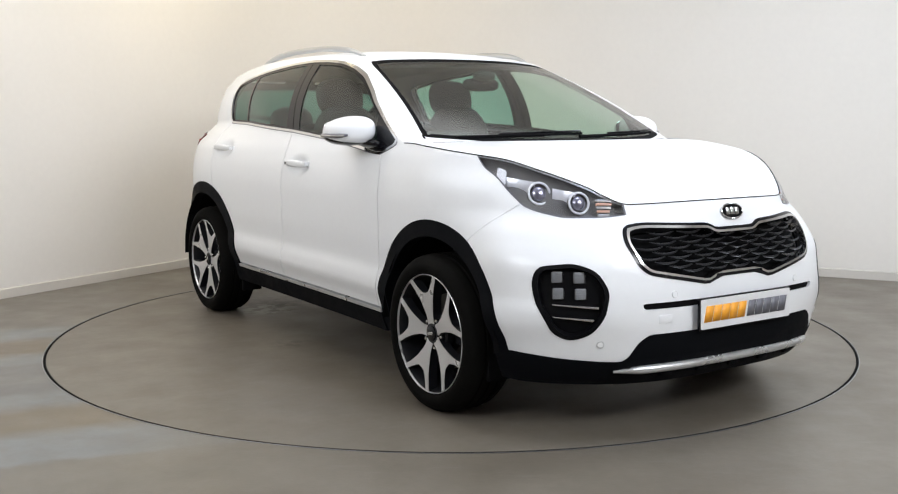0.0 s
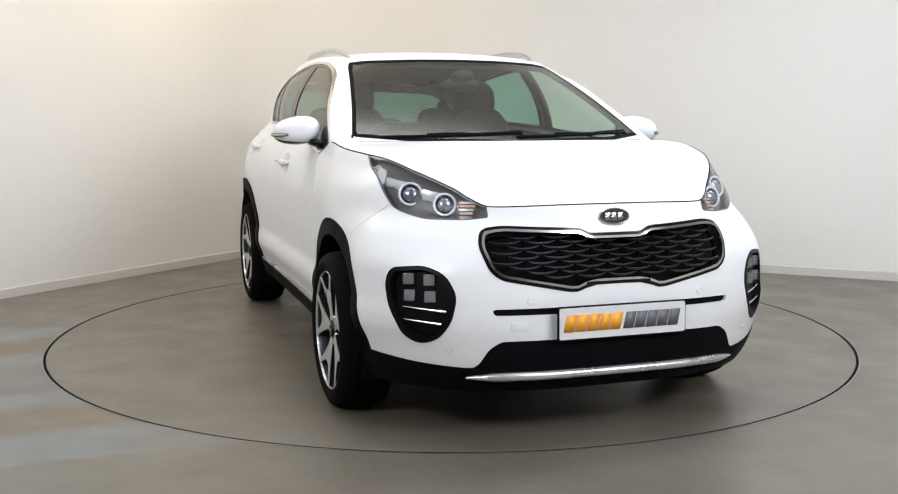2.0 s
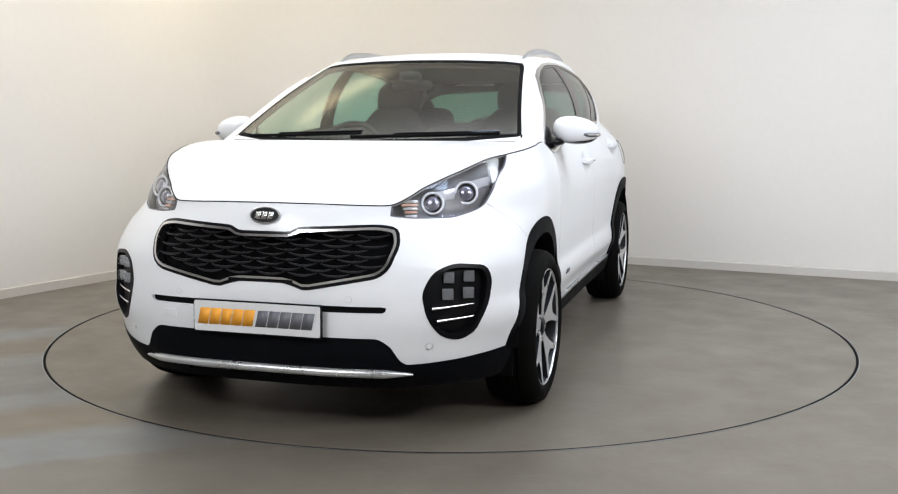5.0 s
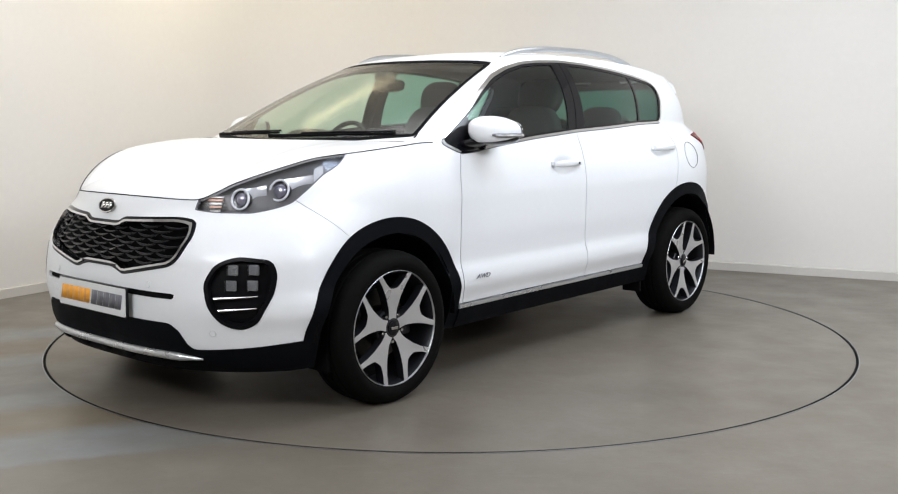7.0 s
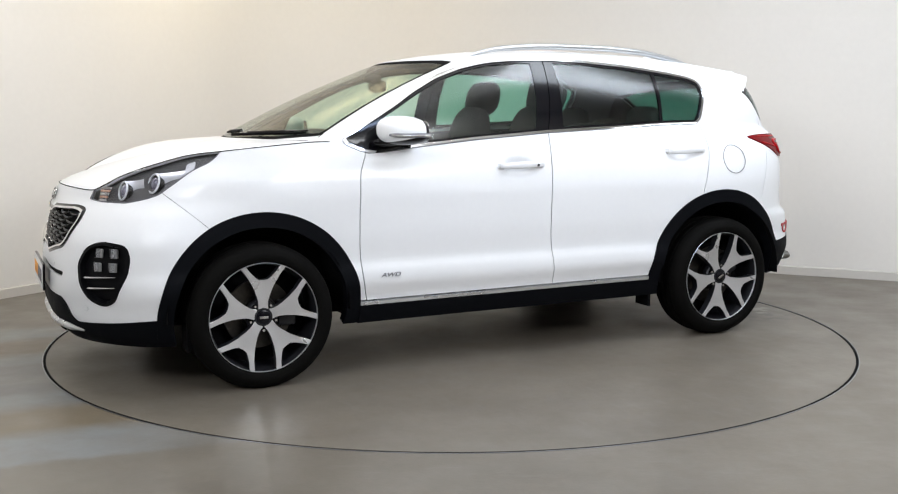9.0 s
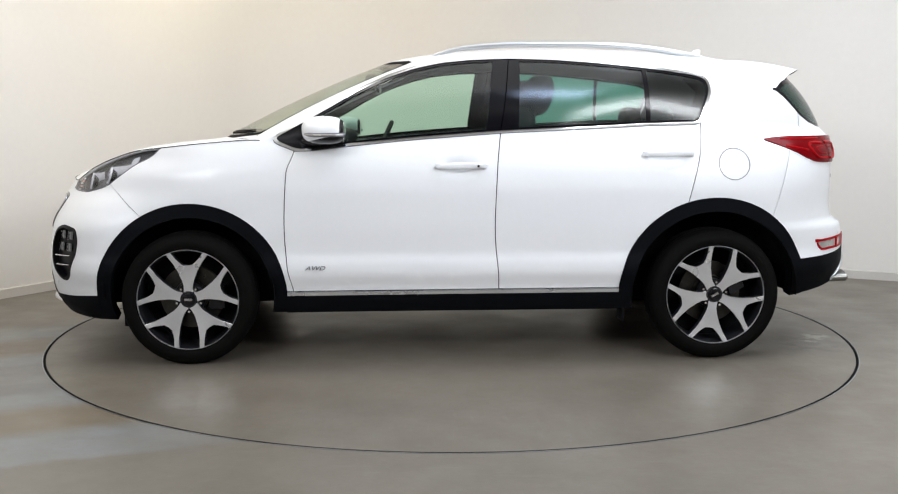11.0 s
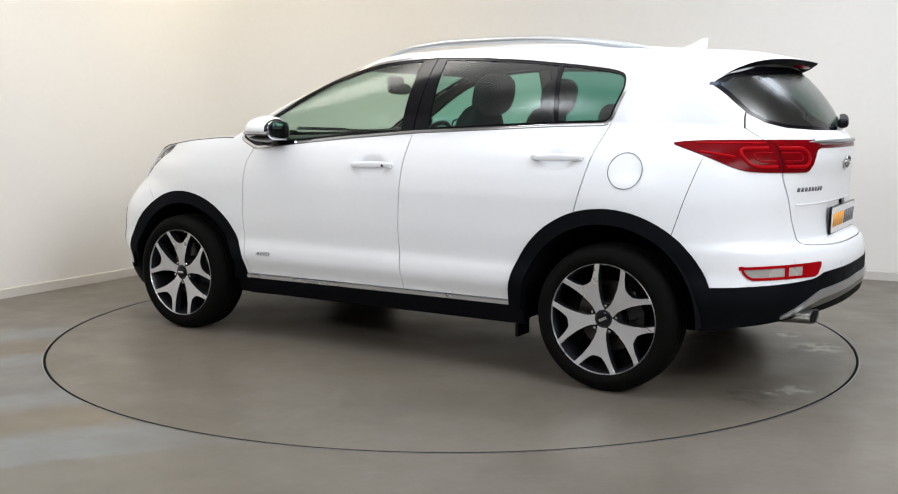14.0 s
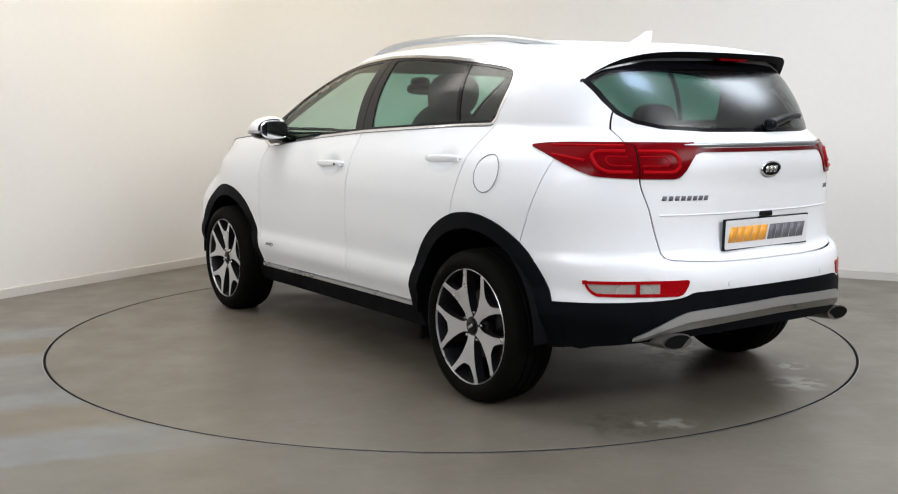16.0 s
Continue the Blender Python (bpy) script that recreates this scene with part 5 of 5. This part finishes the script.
def nose_things(car):
    p, n = on_skin(0, .861, True, .002)
    badge(car, p, n, .061)
    plate(car, (0, -2.215, .482), (0, -1, .03))
    for s in (1, -1):
        for x, z in ((.355, .565), (.635, .385)):
            p, n = on_skin(s * x, z, True, .0005)
            sens = part("parking_sensor", disc(.012, .002, facing(p, n), .0008), PAINT, car, "round white parking sensor")
            part("sensor_ring", ring(.0125, .0016, facing(p, n), 24), SATIN, sens)
    p, n = on_skin(-.40, .475, True, .0005)
    part("tow_cover", boxed(-.03, -.016, -.002, .03, .016, .0012, .001, facing(p, n)), PAINT, car, "square towing eye cover")
    bm = bmesh.new()
    for k in range(5):
        box(bm, -.43, -2.142 + .004 * k, .400 - k * .022, .43, -2.122 + .004 * k, .406 - k * .022, .002)
    part("intake_bars", bm, GLOSSBLACK, car, "black bars in the lower intake")
    for k in range(5):
        x = -.36 + .18 * k
        p, n = on_skin(x, .262, True, .012)
        part("skid_lug", boxed(-.03, -.013, -.01, .03, .006, .004, .003, facing(p, n)), CLAD, car, "short black lug under the skid plate")
    # wipers and the black scuttle under the windscreen
    for x0, x1, lift in ((-.62, .02, .004), (-.02, .64, .004)):
        pts = []
        for k in range(14):
            t = k / 13
            x = x0 + (x1 - x0) * t
            y = -1.25 + .27 * (abs(x) / .8) ** 2.2 - .005
            pts.append(Vector((x, y + .030 + .03 * t, 1.140 + .016 * t + lift)))
        wp = part("wiper", tube(pts, lambda u: .008 - .003 * u, 8), MATTBLACK, car, "black windscreen wiper")
        pts = [p + Vector((0, .012, .010)) for p in pts[4:]]
        part("wiper_blade", tube(pts, .005, 6), GLOSSBLACK, wp)
    bm = bmesh.new()
    rows = []
    for k in range(41):
        x = -.72 + 1.44 * k / 40
        y = -1.25 + .27 * (abs(x) / .8) ** 2.2
        z = 1.128 - .004 * (abs(x) / .8) ** 3
        rows.append([bm.verts.new((x, y + d, z + h)) for d, h in ((-.020, -.02), (-.016, -.004), (.015, .004), (.035, .012), (.035, -.02))])
    for a, b in zip(rows, rows[1:]):
        for i in range(4):
            bm.faces.new((a[i], a[i + 1], b[i + 1], b[i]))
    part("scuttle_panel", bm, MATTBLACK, car, "black plastic scuttle under the windscreen")
    written("AWD", .030, facing(Vector((.910, -.700, .482)), Vector((1, 0, 0))), GREY, car, "side_lettering", .3, 1.35)


def cabin(car):
    """Seats, dashboard, wheel and the dark shell inside."""
    def seat(x, y, z, name, wide, back):
        base = blob((x, y, z), (wide, .25, .085), 4, 14, 28)
        st = part(name, base, FABRIC, car, "black leather car seat")
        rest = blob((x, y + .27, z + .33 - back), (wide * .96, .075, .33 - back), 3.6, 18, 28, lambda c: Vector((c.x * (1 - .18 * max(c.z, 0) / .33), c.y + .16 * c.z, c.z)))
        part("backrest", rest, FABRIC, st)
        return st
    for x in (.39, -.39):
        st = seat(x, .08, .58, "front_seat", .255, -.03)
        part("headrest", blob((x, .475, 1.35), (.14, .085, .11), 2.7, 14, 24, lambda p: Vector((p.x, p.y + .2 * p.z, p.z))), FABRIC, st)
        for d in (-.05, .05):
            part("headrest_post", tube([(x + d, .41, 1.20), (x + d, .46, 1.32)], .007, 8), CHROME, st)
    bench = seat(0, .78, .60, "rear_seat", .62, .03)
    for x in (-.38, 0, .38):
        part("headrest", blob((x, 1.16, 1.20 if x else 1.13), (.14, .06, .10), 3, 12, 22), FABRIC, bench)
    dash = bmesh.new()
    rows = []
    for k in range(21):
        u = k / 20 * 2 - 1
        x = .70 * u
        y0 = -1.16 + .24 * abs(u) ** 2.2
        rows.append([dash.verts.new(p) for p in ((x, y0, 1.105), (x, -.85, 1.13), (x, -.66, 1.115), (x, -.58, 1.04), (x, -.60, .85), (x, -.62, .60))])
    for a, b in zip(rows, rows[1:]):
        for i in range(5):
            dash.faces.new((a[i], a[i + 1], b[i + 1], b[i]))
    d = part("dashboard", dash, TRIM, car, "black dashboard")
    part("dial_hood", blob((-.37, -.64, 1.12), (.17, .10, .05), 2.6, 12, 24), TRIM, d)
    part("centre_screen", boxed(-.13, -.60, 1.0, .13, -.575, 1.11, .006), GLOSSBLACK, d)
    m = Matrix.Translation((-.37, -.40, 1.04)) @ pose(0, 0, 0, 66, 0, 0)
    sw = part("steering_wheel", ring(.178, .014, m, 40), TRIM, car, "black steering wheel")
    part("wheel_hub", disc(.062, .04, m @ Matrix.Translation((0, 0, -.02)), .01), TRIM, sw)
    spokes = bmesh.new()
    for a in (0, 180, 270):
        box(spokes, .04, -.02, -.012, .175, .02, .004, .004, m @ pose(0, 0, 0, 0, 0, a))
    part("wheel_spoke", spokes, TRIM, sw)
    part("steering_column", tube([(-.37, -.62, .95), (-.37, -.42, 1.03)], .035, 12), TRIM, sw)
    im = part("interior_mirror", blob((0, -.40, 1.405), (.115, .02, .035), 3, 12, 24), GLOSSBLACK, car, "black interior mirror")
    part("mirror_stalk", blob((0, -.43, 1.452), (.06, .045, .028), 2.6, 12, 20), TRIM, im)
    # inner lining: pillars, roof and doors
    panel(["roof"], LINING, car, name="roof_lining", label="grey roof lining", out=-.035, lip=0)
    panel(["side_frame", "screen_surround", "quarter_panel"], LINING, car, name="pillar_lining", label="grey pillar lining", out=-.03, lip=0, keep=lambda c: c[2] > 1.1)
    panel(["front_door", "rear_door", "quarter_panel", "rear_bumper", "fender", "tailgate"], TRIM, car, name="cabin_lining", label="black door and boot lining", out=-.05, lip=0,
          keep=lambda c: c[2] > .5 and c[1] > -1.0 and math.hypot(c[1] - 1.332, c[2] - .342) > .5)
    bm = bmesh.new()
    box(bm, -.62, -1.95, .26, .62, 1.72, .44, .03)
    box(bm, -.80, -.84, .24, .80, .84, .42, .02)
    part("underbody", bm, MATTBLACK, car, "black underbody")
    bm = bmesh.new()
    box(bm, -.56, 1.18, .42, .56, 1.98, .86, .02)
    part("boot_floor", bm, TRIM, car, "black boot floor")
    bm = bmesh.new()
    box(bm, -.48, -1.85, .40, .48, -1.1, .82, .02)
    part("engine_bay", bm, MATTBLACK, car, "dark engine bay")
    for s in (1, -1):
        part("air_deflector", boxed(s * .80 - .06, -1.665, .185, s * .80 + .06, -1.645, .30, .004), MATTBLACK, car)
        part("mud_flap", boxed(s * .80 - .06, .865, .19, s * .80 + .06, .88, .36, .004), MATTBLACK, car)


def build_car():
    car = new("car")
    tagged(car, "white five-door crossover car standing on the turntable", "car")
    body_panels(car)
    wheels(car)
    nose_things(car)
    tail_things(car)
    cabin(car)
    return car


car = build_car()


def motions():
    """The turntable turns the car from its front quarter past the nose and the left side to the rear quarter."""
    turn = ((0.0, 33.91), (0.5, 32.67), (1.0, 29.63), (1.5, 25.14), (2.0, 19.0), (2.5, 13.03), (3.0, 7.03), (3.5, 1.04), (4.0, -4.94), (4.5, -10.92), (5.0, -16.89), (5.5, -22.84),
            (6.0, -28.79), (6.5, -34.72), (7.0, -40.63), (7.5, -46.54), (8.0, -52.42), (8.5, -58.29), (9.0, -64.15), (9.5, -69.98), (10.0, -75.81), (10.5, -81.62), (11.0, -87.41),
            (11.5, -93.19), (12.0, -98.96), (12.5, -104.72), (13.0, -110.47), (13.5, -116.22), (14.0, -121.96), (14.5, -127.69), (15.0, -133.43), (15.5, -139.17), (16.0, -144.91))
    walk(turntable, [(t, pose(0, 0, 0, 0, 0, a)) for t, a in turn])
    walk(car, [(t, pose(0, 0, 0, 0, 0, a) @ pose(-0.0868, -0.0182, 0.0)) for t, a in turn])


motions()
